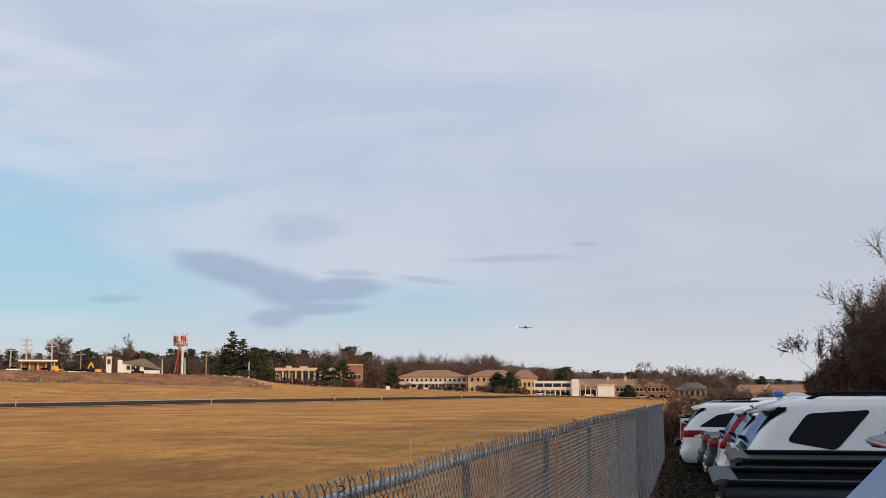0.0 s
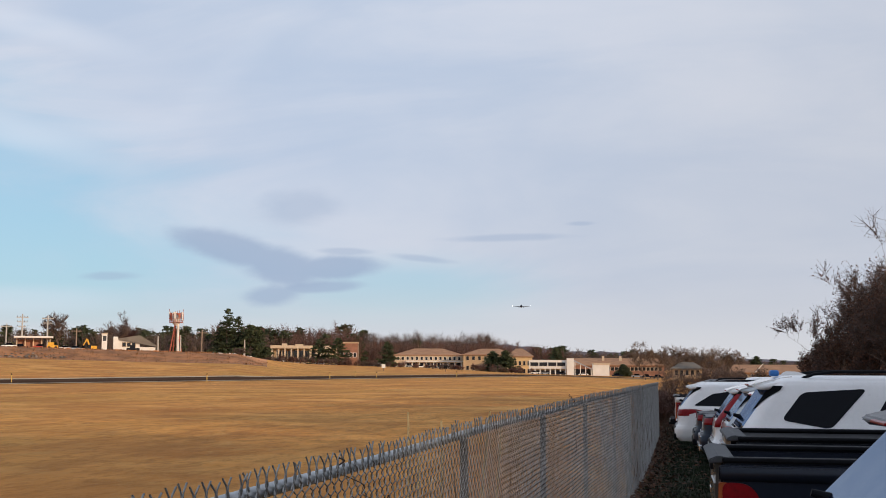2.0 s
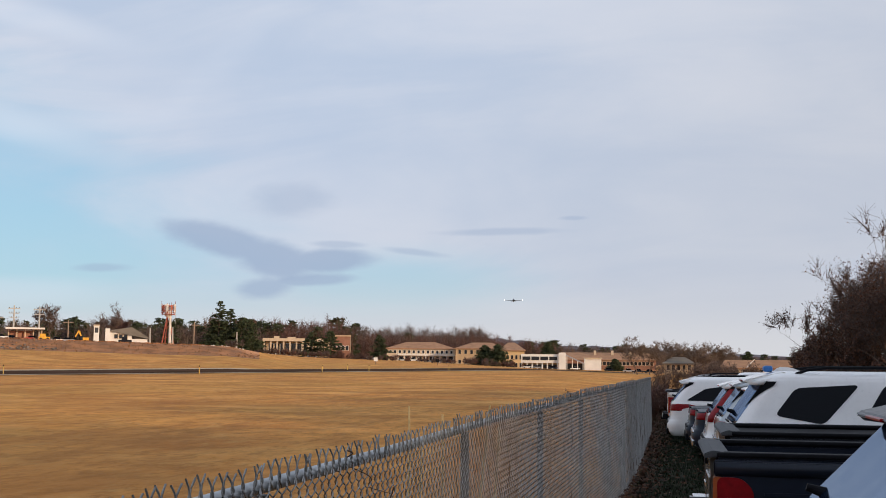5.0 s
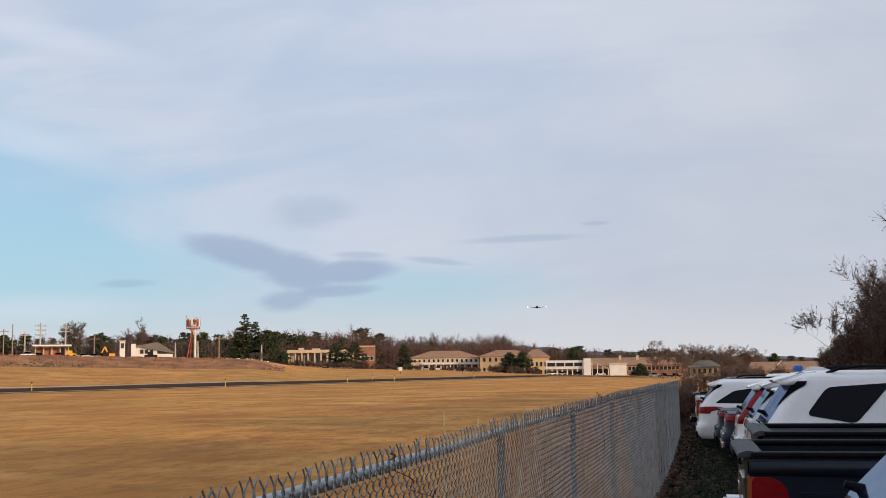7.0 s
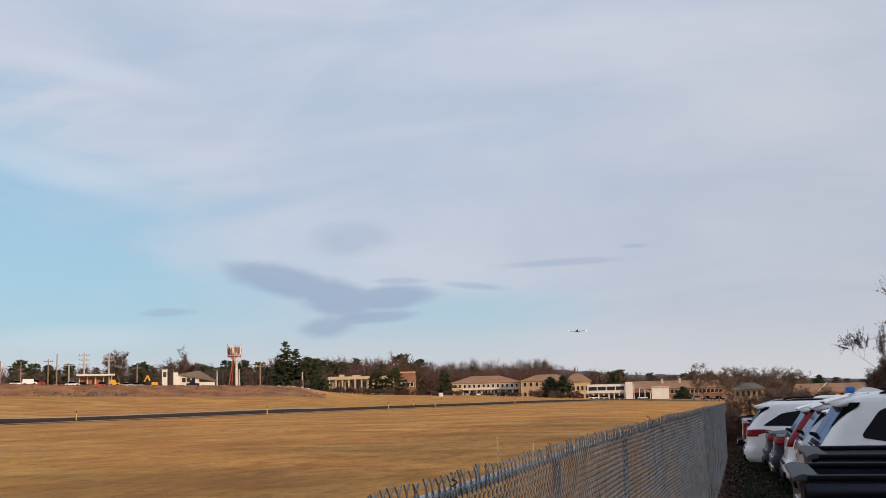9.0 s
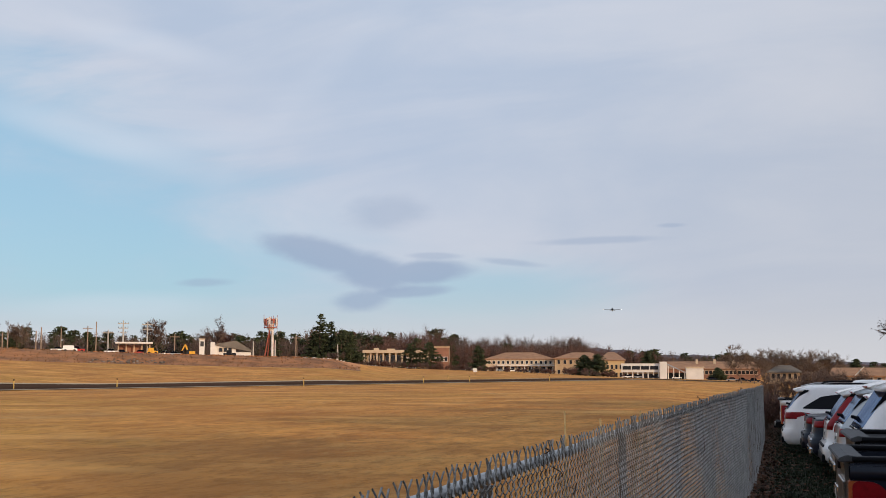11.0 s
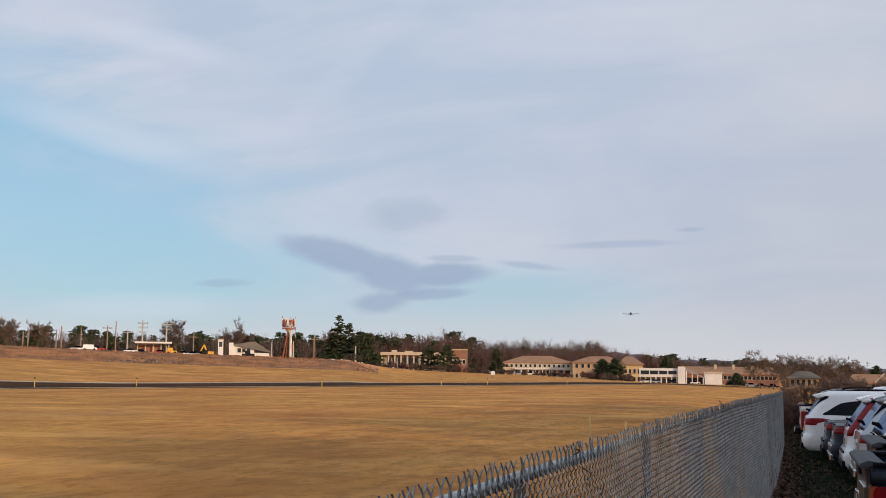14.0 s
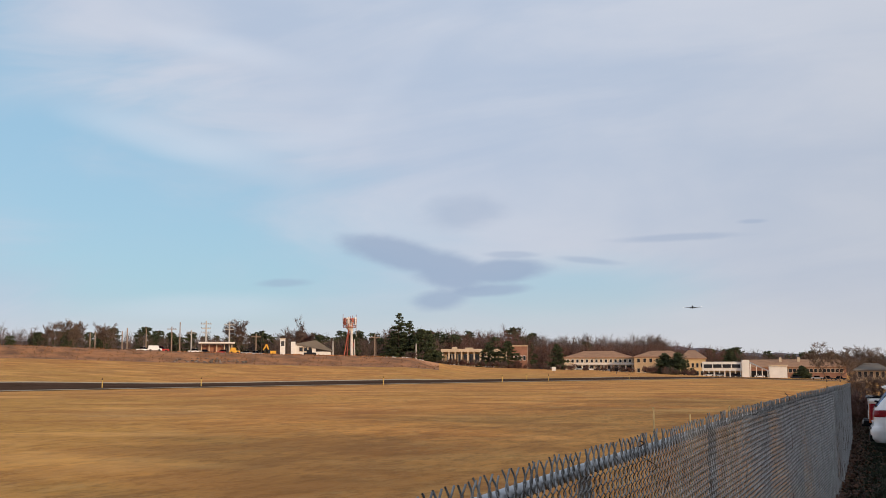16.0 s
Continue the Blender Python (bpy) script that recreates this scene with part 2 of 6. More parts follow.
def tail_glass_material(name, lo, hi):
    """Privacy glass: navy body, dimmed reflection with the sky's blue put into its gloss tint."""
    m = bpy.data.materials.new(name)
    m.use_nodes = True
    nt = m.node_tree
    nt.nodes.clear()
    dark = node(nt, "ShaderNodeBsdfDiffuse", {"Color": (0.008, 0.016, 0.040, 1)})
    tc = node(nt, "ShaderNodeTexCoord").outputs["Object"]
    tint_noise = node(nt, "ShaderNodeTexNoise", {"Vector": tc, "Scale": 3.0, "Detail": 3.0}).outputs[0]
    gloss = node(nt, "ShaderNodeBsdfGlossy", {"Color": blend(nt, tint_noise, (*lo, 1), (*hi, 1)), "Roughness": 0.10})
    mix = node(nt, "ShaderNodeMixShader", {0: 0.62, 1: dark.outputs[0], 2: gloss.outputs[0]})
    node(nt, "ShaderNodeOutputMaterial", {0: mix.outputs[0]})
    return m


GRASS = ground_material()
ASPHALT = pal("asphalt", (0.05, 0.05, 0.052), 0.9, spread=0.35, scale=0.6, bump=0.3, bump_scale=60)
TARMAC = pal("taxiway_asphalt", (0.082, 0.050, 0.034), 0.95, spread=0.35, scale=0.12, spec=0.0)
LINE = pal("worn_white_line", (0.55, 0.55, 0.52), 0.8, spread=0.4, scale=3)
DIRT = pal("bare_earth", (0.42, 0.19, 0.075), 0.95, spread=0.45, scale=0.15)
DARKTURF = pal("rank_turf", (0.27, 0.115, 0.040), 0.95, spread=0.6, scale=0.22, stretch=(1, 1, 3))
POSTZINC = pal("dull_zinc_post", (0.13, 0.125, 0.12), 0.7, 0.1, 0.3, 6.0)
ZINC = pal("galvanised_steel", (0.40, 0.41, 0.42), 0.45, 0.85, 0.25, 6.0, bump=0.1)
WIRE = pal("galvanised_wire", (0.29, 0.285, 0.275), 0.5, 0.45, 0.5, 9.0)
RUST = pal("rusty_vine", (0.10, 0.060, 0.040), 0.85, spread=0.4, scale=20)
BARK = pal("grey_brown_bark", (0.125, 0.085, 0.062), 0.95, spread=0.35, scale=0.8, island=0.25)
TWIG = pal("bare_twigs", (0.118, 0.082, 0.068), 0.95, spread=0.4, scale=0.12, island=0.5)
TWIGPALE = pal("pale_bare_twigs", (0.150, 0.105, 0.078), 0.95, spread=0.35, scale=0.12, island=0.4)
OAK = pal("dead_oak_leaves", (0.135, 0.060, 0.036), 0.9, spread=0.5, scale=0.3, island=0.6)
RUSSET = pal("russet_leaves", (0.125, 0.064, 0.050), 0.9, spread=0.4, scale=0.1, island=0.5)
NEEDLE = pal("pine_needles", (0.050, 0.066, 0.028), 0.9, spread=0.5, scale=0.3, island=0.6)
# distance haze is mixed into the ridge's blue-grey base colour
HILL = pal("haze_tinted_hill", (0.085, 0.078, 0.098), 0.95, spread=0.4, scale=0.02)
STRAWSTALK = pal("dry_stalk", (0.68, 0.48, 0.22), 0.9, spread=0.3, scale=10)
LEAF = pal("fallen_leaf", (0.062, 0.024, 0.010), 0.9, spread=0.5, scale=5, island=0.8)
CREAM = pal("cream_stucco", (0.56, 0.44, 0.31), 0.85, spread=0.15, scale=0.3)
TANBRICK = pal("tan_brick", (0.46, 0.33, 0.20), 0.9, spread=0.2, scale=0.4)
WHITEWALL = pal("white_render", (0.74, 0.71, 0.66), 0.85, spread=0.1, scale=0.3)
BROWNROOF = pal("brown_shingle", (0.32, 0.175, 0.095), 0.9, spread=0.22, scale=0.5)
GREYROOF = pal("grey_shingle", (0.17, 0.15, 0.125), 0.9, spread=0.2, scale=0.5)
BRICKRED = pal("red_brick", (0.27, 0.13, 0.085), 0.9, spread=0.3, scale=0.4)
DARKGLASS = glass_material("dark_window", (0.025, 0.027, 0.032), 0.08)
WOODPOLE = pal("weathered_pole", (0.30, 0.22, 0.16), 0.9, spread=0.3, scale=0.6)
PALEPOLE = pal("pale_concrete_pole", (0.42, 0.39, 0.35), 0.8, spread=0.15, scale=0.6)
REDPAINT = pal("faded_red_paint", (0.34, 0.085, 0.05), 0.7, spread=0.4, scale=1.0)
TOWERWHITE = pal("tower_white_paint", (0.68, 0.63, 0.57), 0.7, spread=0.25, scale=0.8)
YELLOW = pal("machine_yellow", (0.70, 0.36, 0.03), 0.5, spread=0.2, scale=1.0)
BLACKTRIM = pal("black_plastic", (0.008, 0.008, 0.010), 0.6, spread=0.3, scale=8, spec=0.08)
GREYTRIM = pal("grey_plastic_cap", (0.060, 0.062, 0.066), 0.65, spread=0.2, scale=8, spec=0.3)
CARWHITE = pal("white_car_paint", (0.88, 0.85, 0.83), 0.3, spread=0.04, scale=1.5, coat=0.8)
CARSILVER = pal("silver_car_paint", (0.42, 0.44, 0.46), 0.32, 0.5, 0.08, 1.5, coat=0.8)
CARDARK = pal("dark_blue_grey_paint", (0.012, 0.016, 0.027), 0.35, 0.0, 0.2, 1.5, coat=0.12, spec=0.2)
CARGREY = pal("grey_car_paint", (0.11, 0.105, 0.095), 0.35, 0.4, 0.15, 1.5, coat=0.7)
CARBLACK = pal("black_car_paint", (0.009, 0.010, 0.014), 0.35, 0.0, 0.2, 1.5, coat=0.12, spec=0.2)
CARRED = pal("red_car_paint", (0.45, 0.03, 0.02), 0.3, 0.0, 0.1, 1.5, coat=0.8)
CARGLASS = glass_material("tinted_car_glass", (0.004, 0.005, 0.008), 0.03, 0.0, 0.12)
# these gloss tints carry the colour of reflected sky
REARGLASS = tail_glass_material("rear_privacy_glass", (0.045, 0.085, 0.18), (0.19, 0.26, 0.38))
MIDGLASS = tail_glass_material("rear_mid_sky_tint", (0.12, 0.20, 0.38), (0.46, 0.56, 0.72))
PALEGLASS = tail_glass_material("rear_pale_sky_tint", (0.34, 0.44, 0.60), (0.52, 0.60, 0.72))
REDLENS = pal("red_lamp_lens", (0.24, 0.006, 0.010), 0.3, spread=0.3, scale=12, coat=0.15, spec=0.2)
AMBERLENS = pal("amber_lamp_lens", (0.42, 0.09, 0.02), 0.3, spread=0.2, scale=12, coat=0.9)
CHROME = pal("chrome", (0.62, 0.63, 0.65), 0.18, 1.0, 0.1, 5)
RUBBER = pal("tyre_rubber", (0.02, 0.02, 0.02), 0.85, spread=0.3, scale=10)
BLUECAP = pal("blue_sheet", (0.03, 0.16, 0.45), 0.6, spread=0.2, scale=4)


# ---- mesh helpers ----
def obj(name, verts, faces, mat, parent=None, label="", smooth=False):
    me = bpy.data.meshes.new(name)
    me.from_pydata([tuple(v) for v in verts], [], [tuple(f) for f in faces])
    me.materials.append(mat)
    if smooth:
        me.polygons.foreach_set("use_smooth", [True] * len(me.polygons))
    me.update()
    ob = new(name, me)
    ob.parent = parent
    if label:
        tagged(ob, label)
    return ob


def part(name, bm, mat, parent=None, label="", smooth=False):
    """Links a bmesh as one mesh object under a thing or a part."""
    me = bpy.data.meshes.new(name)
    bmesh.ops.recalc_face_normals(bm, faces=bm.faces)
    bm.to_mesh(me)
    bm.free()
    me.materials.append(mat)
    if smooth:
        me.polygons.foreach_set("use_smooth", [True] * len(me.polygons))
    ob = new(name, me)
    ob.parent = parent
    if label:
        tagged(ob, label)
    return ob


def thing(name, x, y, z, rz=0.0, label="", category="", group="", kind=""):
    ob = new(name)
    ob.empty_display_size = 0.2
    ob.matrix_basis = pose(x, y, z, 0, 0, rz)
    return tagged(ob, label, category, group, kind)


def box(bm, x0, y0, z0, x1, y1, z1, bevel=0.0):
    vs = [bm.verts.new(p) for p in ((x0, y0, z0), (x1, y0, z0), (x1, y1, z0), (x0, y1, z0), (x0, y0, z1), (x1, y0, z1), (x1, y1, z1), (x0, y1, z1))]
    fs = [bm.faces.new([vs[i] for i in f]) for f in ((3, 2, 1, 0), (4, 5, 6, 7), (0, 1, 5, 4), (1, 2, 6, 5), (2, 3, 7, 6), (3, 0, 4, 7))]
    if bevel:
        es = list({e for f in fs for e in f.edges})
        bmesh.ops.bevel(bm, geom=es, offset=bevel, segments=2, affect="EDGES", profile=0.5)
    return bm


def boxpart(name, dims, mat, parent=None, label="", bevel=0.0):
    return part(name, box(bmesh.new(), *dims, bevel), mat, parent, label)


def prism(bm, outline, axis, a, b):
    """Extrudes a 2D outline along axis ('x': outline is (y, z); 'y': (x, z); 'z': (x, y)) from a to b."""
    def at(p, w):
        return {"x": (w, p[0], p[1]), "y": (p[0], w, p[1]), "z": (p[0], p[1], w)}[axis]
    lo, hi = [bm.verts.new(at(p, a)) for p in outline], [bm.verts.new(at(p, b)) for p in outline]
    bm.faces.new(lo), bm.faces.new(hi)
    n = len(outline)
    for i in range(n):
        bm.faces.new((lo[i], lo[(i + 1) % n], hi[(i + 1) % n], hi[i]))
    return bm


def tube_arrays(paths, radii, sides):
    """Vertices and faces of tapered tubes along polylines, as arrays. paths: list of (n,3); radii: list of (n,)."""
    V, Fc, base = [], [], 0
    ang = np.arange(sides) * 2 * np.pi / sides
    ca, sa = np.cos(ang), np.sin(ang)
    for p, r in zip(paths, radii):
        p = np.asarray(p, float)
        t = np.gradient(p, axis=0)
        t /= np.linalg.norm(t, axis=1)[:, None] + 1e-9
        ref = np.where(np.abs(t[:, 2:3]) > 0.9, np.array([[1.0, 0, 0]]), np.array([[0, 0, 1.0]]))
        a = np.cross(t, ref)
        a /= np.linalg.norm(a, axis=1)[:, None] + 1e-9
        b = np.cross(t, a)
        r = np.broadcast_to(np.asarray(r, float), (len(p),))
        ring = p[:, None, :] + r[:, None, None] * (a[:, None, :] * ca[None, :, None] + b[:, None, :] * sa[None, :, None])
        V.append(ring.reshape(-1, 3))
        n = len(p)
        i = np.arange(n - 1)[:, None] * sides + base
        k = np.arange(sides)[None, :]
        k2 = (k + 1) % sides
        Fc.append(np.stack([i + k, i + k2, i + sides + k2, i + sides + k], -1).reshape(-1, 4))
        base += n * sides
    return np.concatenate(V), np.concatenate(Fc)


def array_mesh(name, V, Fc, mats, mat_index=None, smooth=False):
    """A mesh from numpy arrays of vertices and quads or triangles."""
    me = bpy.data.meshes.new(name)
    k = Fc.shape[1]
    me.vertices.add(len(V)), me.loops.add(Fc.size), me.polygons.add(len(Fc))
    me.vertices.foreach_set("co", np.asarray(V, np.float32).ravel())
    me.loops.foreach_set("vertex_index", Fc.astype(np.int32).ravel())
    me.polygons.foreach_set("loop_start", (np.arange(len(Fc)) * k).astype(np.int32))
    for m in mats:
        me.materials.append(m)
    if mat_index is not None:
        me.polygons.foreach_set("material_index", mat_index.astype(np.int32))
    if smooth:
        me.polygons.foreach_set("use_smooth", [True] * len(Fc))
    me.update(calc_edges=True)
    return me


def tubes(name, paths, radii, sides, mat, parent=None, label="", smooth=True):
    V, Fc = tube_arrays(paths, radii, sides)
    ob = new(name, array_mesh(name, V, Fc, [mat], None, smooth))
    ob.parent = parent
    if label:
        tagged(ob, label)
    return ob


def rod(name, a, b, r0, r1, mat, parent=None, label="", sides=8):
    """A capped straight rod."""
    a, b = Vector(a), Vector(b)
    bm = bmesh.new()
    m = Matrix.Translation((a + b) / 2) @ (b - a).to_track_quat("Z", "Y").to_matrix().to_4x4()
    bmesh.ops.create_cone(bm, cap_ends=True, segments=sides, radius1=r0, radius2=r1, depth=(b - a).length, matrix=m)
    return part(name, bm, mat, parent, label)


def place(bearing, dist):
    return dist * math.sin(radians(bearing)), dist * math.cos(radians(bearing))


# ---- ground ----
EYE_Z = 1.92
# per bearing: height at the foot of the rise, height of the plateau behind it
# per bearing: where the ground starts to rise, where the bank's foot lies, the foot's height, the height behind the bank
RISE = [(-47.60, 115, 255, 5.06, 8.04), (-39.54, 130, 255, 4.25, 7.30), (-32.56, 155, 255, 3.33, 5.96), (-26.18, 170, 255, 2.65, 5.19),
        (-21.61, 185, 258, 2.42, 4.75), (-19.69, 200, 280, 2.33, 3.24), (-17.74, 215, 360, 2.27, 2.48), (-12.41, 240, 450, 1.48, 1.46),
        (-6.78, 250, 430, -0.82, -0.95), (0.13, 120, 330, -1.42, -1.63), (5.42, 90, 280, -1.38, -1.61), (60.0, 90, 280, -1.5, -1.5)]
RB, R0, R1, RT, RP = (np.array([float(r[k]) for r in RISE]) for k in range(5))


def sstep(a, b, t):
    t = np.clip((np.asarray(t, float) - a) / (b - a), 0, 1)
    return t * t * (3 - 2 * t)


def height(x, y):
    """Ground height: level by the fence, rising to a made-up plateau in the west, easing down to the north."""
    x, y = np.asarray(x, float), np.asarray(y, float)
    r = np.hypot(x, y)
    b = np.degrees(np.arctan2(x, y))
    r0, r1, toe, top = (np.interp(b, RB, q) for q in (R0, R1, RT, RP))
    front = sstep(-95, -70, b) * (1 - sstep(50, 70, b))
    up = np.clip((r - r0) / (r1 - r0), 0, 1)
    fall = -0.0125 * np.clip(y - 7.0, 0, 38) * sstep(-5.5, -0.5, b) * (1 - sstep(50, 70, b))
    h = toe * up + fall * (1 - up) + (top - toe) * sstep(r1 + 2, r1 + 20, r)
    und = 0.08 * np.sin(x * 0.071 + 1.3) * np.sin(y * 0.052) * sstep(25, 60, r) * (1 - sstep(90, 120, r))
    return h * front + und


rings = np.concatenate([np.arange(0, 30, 1.5), np.arange(30, 120, 4), np.arange(120, 320, 3.0), np.arange(320, 700, 20), np.array([800, 1100, 1700, 2800, 4500])])
bears = np.concatenate([np.arange(-180, -40, 5.0), np.arange(-40, 20, 0.5), np.arange(20, 180, 5.0)])
RR, BE = np.meshgrid(rings, np.radians(bears), indexing="ij")
GX, GY = RR * np.sin(BE), RR * np.cos(BE)
GV = np.stack([GX, GY, height(GX, GY)], -1).reshape(-1, 3)
nr, nb = len(rings), len(bears)
ii, jj = np.meshgrid(np.arange(nr - 1), np.arange(nb), indexing="ij")
j2 = (jj + 1) % nb
GF = np.stack([ii * nb + jj, (ii + 1) * nb + jj, (ii + 1) * nb + j2, ii * nb + j2], -1).reshape(-1, 4)
gb = np.degrees(np.arctan2(GV[GF].mean(1)[:, 0], GV[GF].mean(1)[:, 1]))
gr = np.hypot(GV[GF].mean(1)[:, 0], GV[GF].mean(1)[:, 1])
mi = np.zeros(len(GF), int)
mi[(gr > 256) & (gr < 279) & (gb > -75) & (gb < -20.24)] = 1
mi[(gr >= 279) & (gr < 700) & (gb > -75) & (gb < -20.24)] = 2
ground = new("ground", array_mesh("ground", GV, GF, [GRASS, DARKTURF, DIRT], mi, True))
tagged(ground, "straw-coloured dry winter airfield turf with brown drifts", "ground", kind="structure")


def draped(name, line, w0, w1, mat, label, category, lift=0.04, step=6.0):
    """A strip that follows the ground along a straight line a-b, between two offsets to its left."""
    (ax, ay), (bx, by) = line
    L = math.hypot(bx - ax, by - ay)
    n = int(L / step)
    tx, ty = (bx - ax) / L, (by - ay) / L
    V, Fq = [], []
    m = max(2, min(26, int(abs(w1 - w0)) + 1))
    offs = np.linspace(w0, w1, m)
    for i in range(n + 1):
        for o in offs:
            px, py = ax + tx * L * i / n - ty * o, ay + ty * L * i / n + tx * o
            V.append((px, py, float(height(px, py)) + lift))
    for i in range(n):
        for k in range(m - 1):
            a = i * m + k
            Fq.append((a, a + m, a + m + 1, a + 1))
    ob = obj(name, V, Fq, mat, None, "", True)
    return tagged(ob, label, category, kind="structure")


# taxiway: runs from the west, receding to the north-east
TW0, TW1 = place(-32.56, 123), place(-5.38, 246)
TWA = (TW0[0] - 0.9 * (TW1[0] - TW0[0]), TW0[1] - 0.9 * (TW1[1] - TW0[1]))
TWB = (TW0[0] + 1.5 * (TW1[0] - TW0[0]), TW0[1] + 1.5 * (TW1[1] - TW0[1]))
draped("taxiway", (TWA, TWB), 0.0, 24.0, TARMAC, "dark grey asphalt taxiway across the dry field", "taxiway", 0.08, 4.0)
SHOULDER = pal("pale_shoulder", (0.42, 0.33, 0.22), 0.95, spread=0.3, scale=0.15)
for w0, w1 in ((-2.6, 0.0), (24.0, 26.5)):
    draped("taxiway_shoulder", (TWA, TWB), w0, w1, SHOULDER, "pale bleached gravel shoulder of the taxiway", "shoulder", 0.06, 4.0)

# car park
draped("parking_lot", ((1.15, -12), (1.15, 62)), 0.0, -25.0, ASPHALT, "dark asphalt car park beside the grass strip", "car park", 0.014, 1.0)
for k in range(18):
    y = 4.45 + 2.58 * (k - 2)
    st = draped("parking_line", ((1.35, y), (6.2, y)), -0.05, 0.05, LINE, "worn white painted bay line on the asphalt", "parking line", 0.020, 0.5)


# ---- chain-link fence ----
FENCE = [(-6.0, -1.22), (0.0, -1.19), (3.0, -1.165), (6.0, -1.075), (9.1, -0.975), (12.3, -0.85), (15.3, -0.70), (17.4, -0.60), (20.5, -0.515), (36.5, -0.39)]
FY, FX = np.array([p[0] for p in FENCE]), np.array([p[1] for p in FENCE])
RAIL_Z = 1.54


def fence_x(y):
    return np.interp(y, FY, FX)


def sag(y):
    return 0.005 * np.sin(np.asarray(y) * 1.1 + 0.4) - 0.009 * np.clip(np.asarray(y) - 17.0, 0, 30)


fence = thing("chain_link_fence", 0, 0, 0, 0, "galvanised chain-link fence with twisted barbed top edge along the field", "fence")
POSTS = [-3.1, 0.0, 3.0, 6.03, 9.07, 12.1, 15.2, 17.4, 20.5, 23.5, 26.5, 29.0, 32.0, 35.0]
for y in POSTS:
    x = float(fence_x(y)) - 0.045
    tall = 1.57 + float(sag(y)) if y in (17.4, 29.0, 35.0) else RAIL_Z - 0.03 + float(sag(y))
    rr = 0.036 if y in (17.4, 29.0, 35.0) else 0.023
    ps = rod("post", (x, y, float(height(x, y)) - 0.1), (x, y, tall), rr, rr, POSTZINC, fence, "", 14)
    if rr > 0.03:
        bm = bmesh.new()
        bmesh.ops.create_uvsphere(bm, u_segments=12, v_segments=8, radius=rr * 1.1, matrix=Matrix.Translation((x, y, tall)))
        part("post_cap", bm, ZINC, ps, "", True)
    for z in np.arange(0.25, 1.5, 0.21):
        a = np.linspace(-0.3, math.pi + 0.3, 9)
        tubes("tie_wire", [np.stack([x + 0.01 + np.sin(a) * 0.052, y + np.cos(a) * 0.034, z + a * 0.004], -1)], [0.0022], 5, CHROME, ps)
ry = np.arange(-6.0, 36.6, 0.5)
for a in range(0, len(ry) - 1, 12):
    seg = ry[a:a + 13]
    tubes("top_rail", [np.stack([fence_x(seg) - 0.026, seg, RAIL_Z + sag(seg)], -1)], [0.021], 16, ZINC, fence)


def chain(y0, y1, fine):
    """Zigzag strands of woven wire, each hooked round the next, up to the twisted top edge."""
    half, rows = 0.0365, (21 if y0 < 17 else 24)
    pitch = RAIL_Z * 2 / (rows * 2 - 1) * 1.0
    paths, barbs = [], []
    rng = np.random.RandomState(int(y0 * 10) + 77)
    n0, n1 = int(round(y0 / half)), int(round(y1 / half))
    per = 4 if fine else 2
    for i in range(n0, n1):
        s = np.arange(0, rows * 2 * per + 1) / per
        tri = np.abs(((s + (i % 2)) % 2) - 1)
        if fine:
            tri = 0.5 - 0.5 * np.cos(tri * np.pi)
            tri = 0.55 * tri + 0.45 * np.abs(((s + (i % 2)) % 2) - 1)
        zb = float(height(fence_x(i * half), i * half)) + 0.03
        z = zb + s * (RAIL_Z - zb) / (rows * 2)
        drop = float(sag(i * half)) * (z - zb) / (RAIL_Z - zb)
        lean = 0.004 * math.sin(i * 0.37) + 0.0015 * math.sin(i * 1.7)
        y = (i + tri * 1.10 - 0.05) * half + lean * (z / 1.5)
        depth = 0.0075 * np.cos(np.pi * (s + (i % 2) + 0.5))
        x = fence_x(y) + depth + 0.006 * np.sin(y * 2.3 + z * 3.0)
        paths.append(np.stack([x, y, z + drop], -1))
    # twisted pairs that end in two cut tips
    for i in range(n0, n1):
        if i % 2:
            continue
        yc = (i + 1.0) * half if (0 + i) % 2 == 0 else i * half
        bend = rng.normal(0, 0.006)
        out = rng.normal(0, 0.006)
        top = 0.072 + rng.normal(0, 0.005)
        spread = 0.015 + abs(rng.normal(0, 0.004))
        m = 14 if fine else 6
        q = np.linspace(0, 1, m)
        for sgn in (0, math.pi):
            ang = q * 2 * math.pi * 1.6 + sgn
            tw = np.clip((0.70 - q) / 0.05, 0, 1)
            op = np.clip((q - 0.66) / 0.34, 0, 1) ** 1.1
            side = 1 if sgn == 0 else -1
            rad = 0.0030
            yy = yc + bend * q + np.cos(ang) * rad * tw + side * (rad * (1 - tw) * 0.5 + spread * op) + (0.018 * (1 - np.clip(q / 0.18, 0, 1)) * side)
            xx = float(fence_x(yc)) + out * q + np.sin(ang) * rad * tw + 0.004 * op * side
            zz = RAIL_Z - 0.012 + q * (top + 0.012)
            barbs.append(np.stack([xx, yy, zz + sag(yy)], -1))
    return paths, barbs


for y0, y1, fine, sides in ((1.2, 4.5, True, 5), (4.5, 9.0, True, 5), (9.0, 17.4, True, 4), (17.4, 36.0, False, 4)):
    ps, bs = chain(y0, y1, fine)
    ob = tubes("wire_mesh", ps, [0.0028 if y0 < 9 else 0.0026] * len(ps), sides, WIRE, fence, "woven galvanised wire diamonds")
    tagged(ob, kind="stuff")
    ob = tubes("barbed_edge", bs, [0.0030] * len(bs), sides, WIRE, fence, "twisted wire tips along the top edge")
    tagged(ob, kind="stuff")


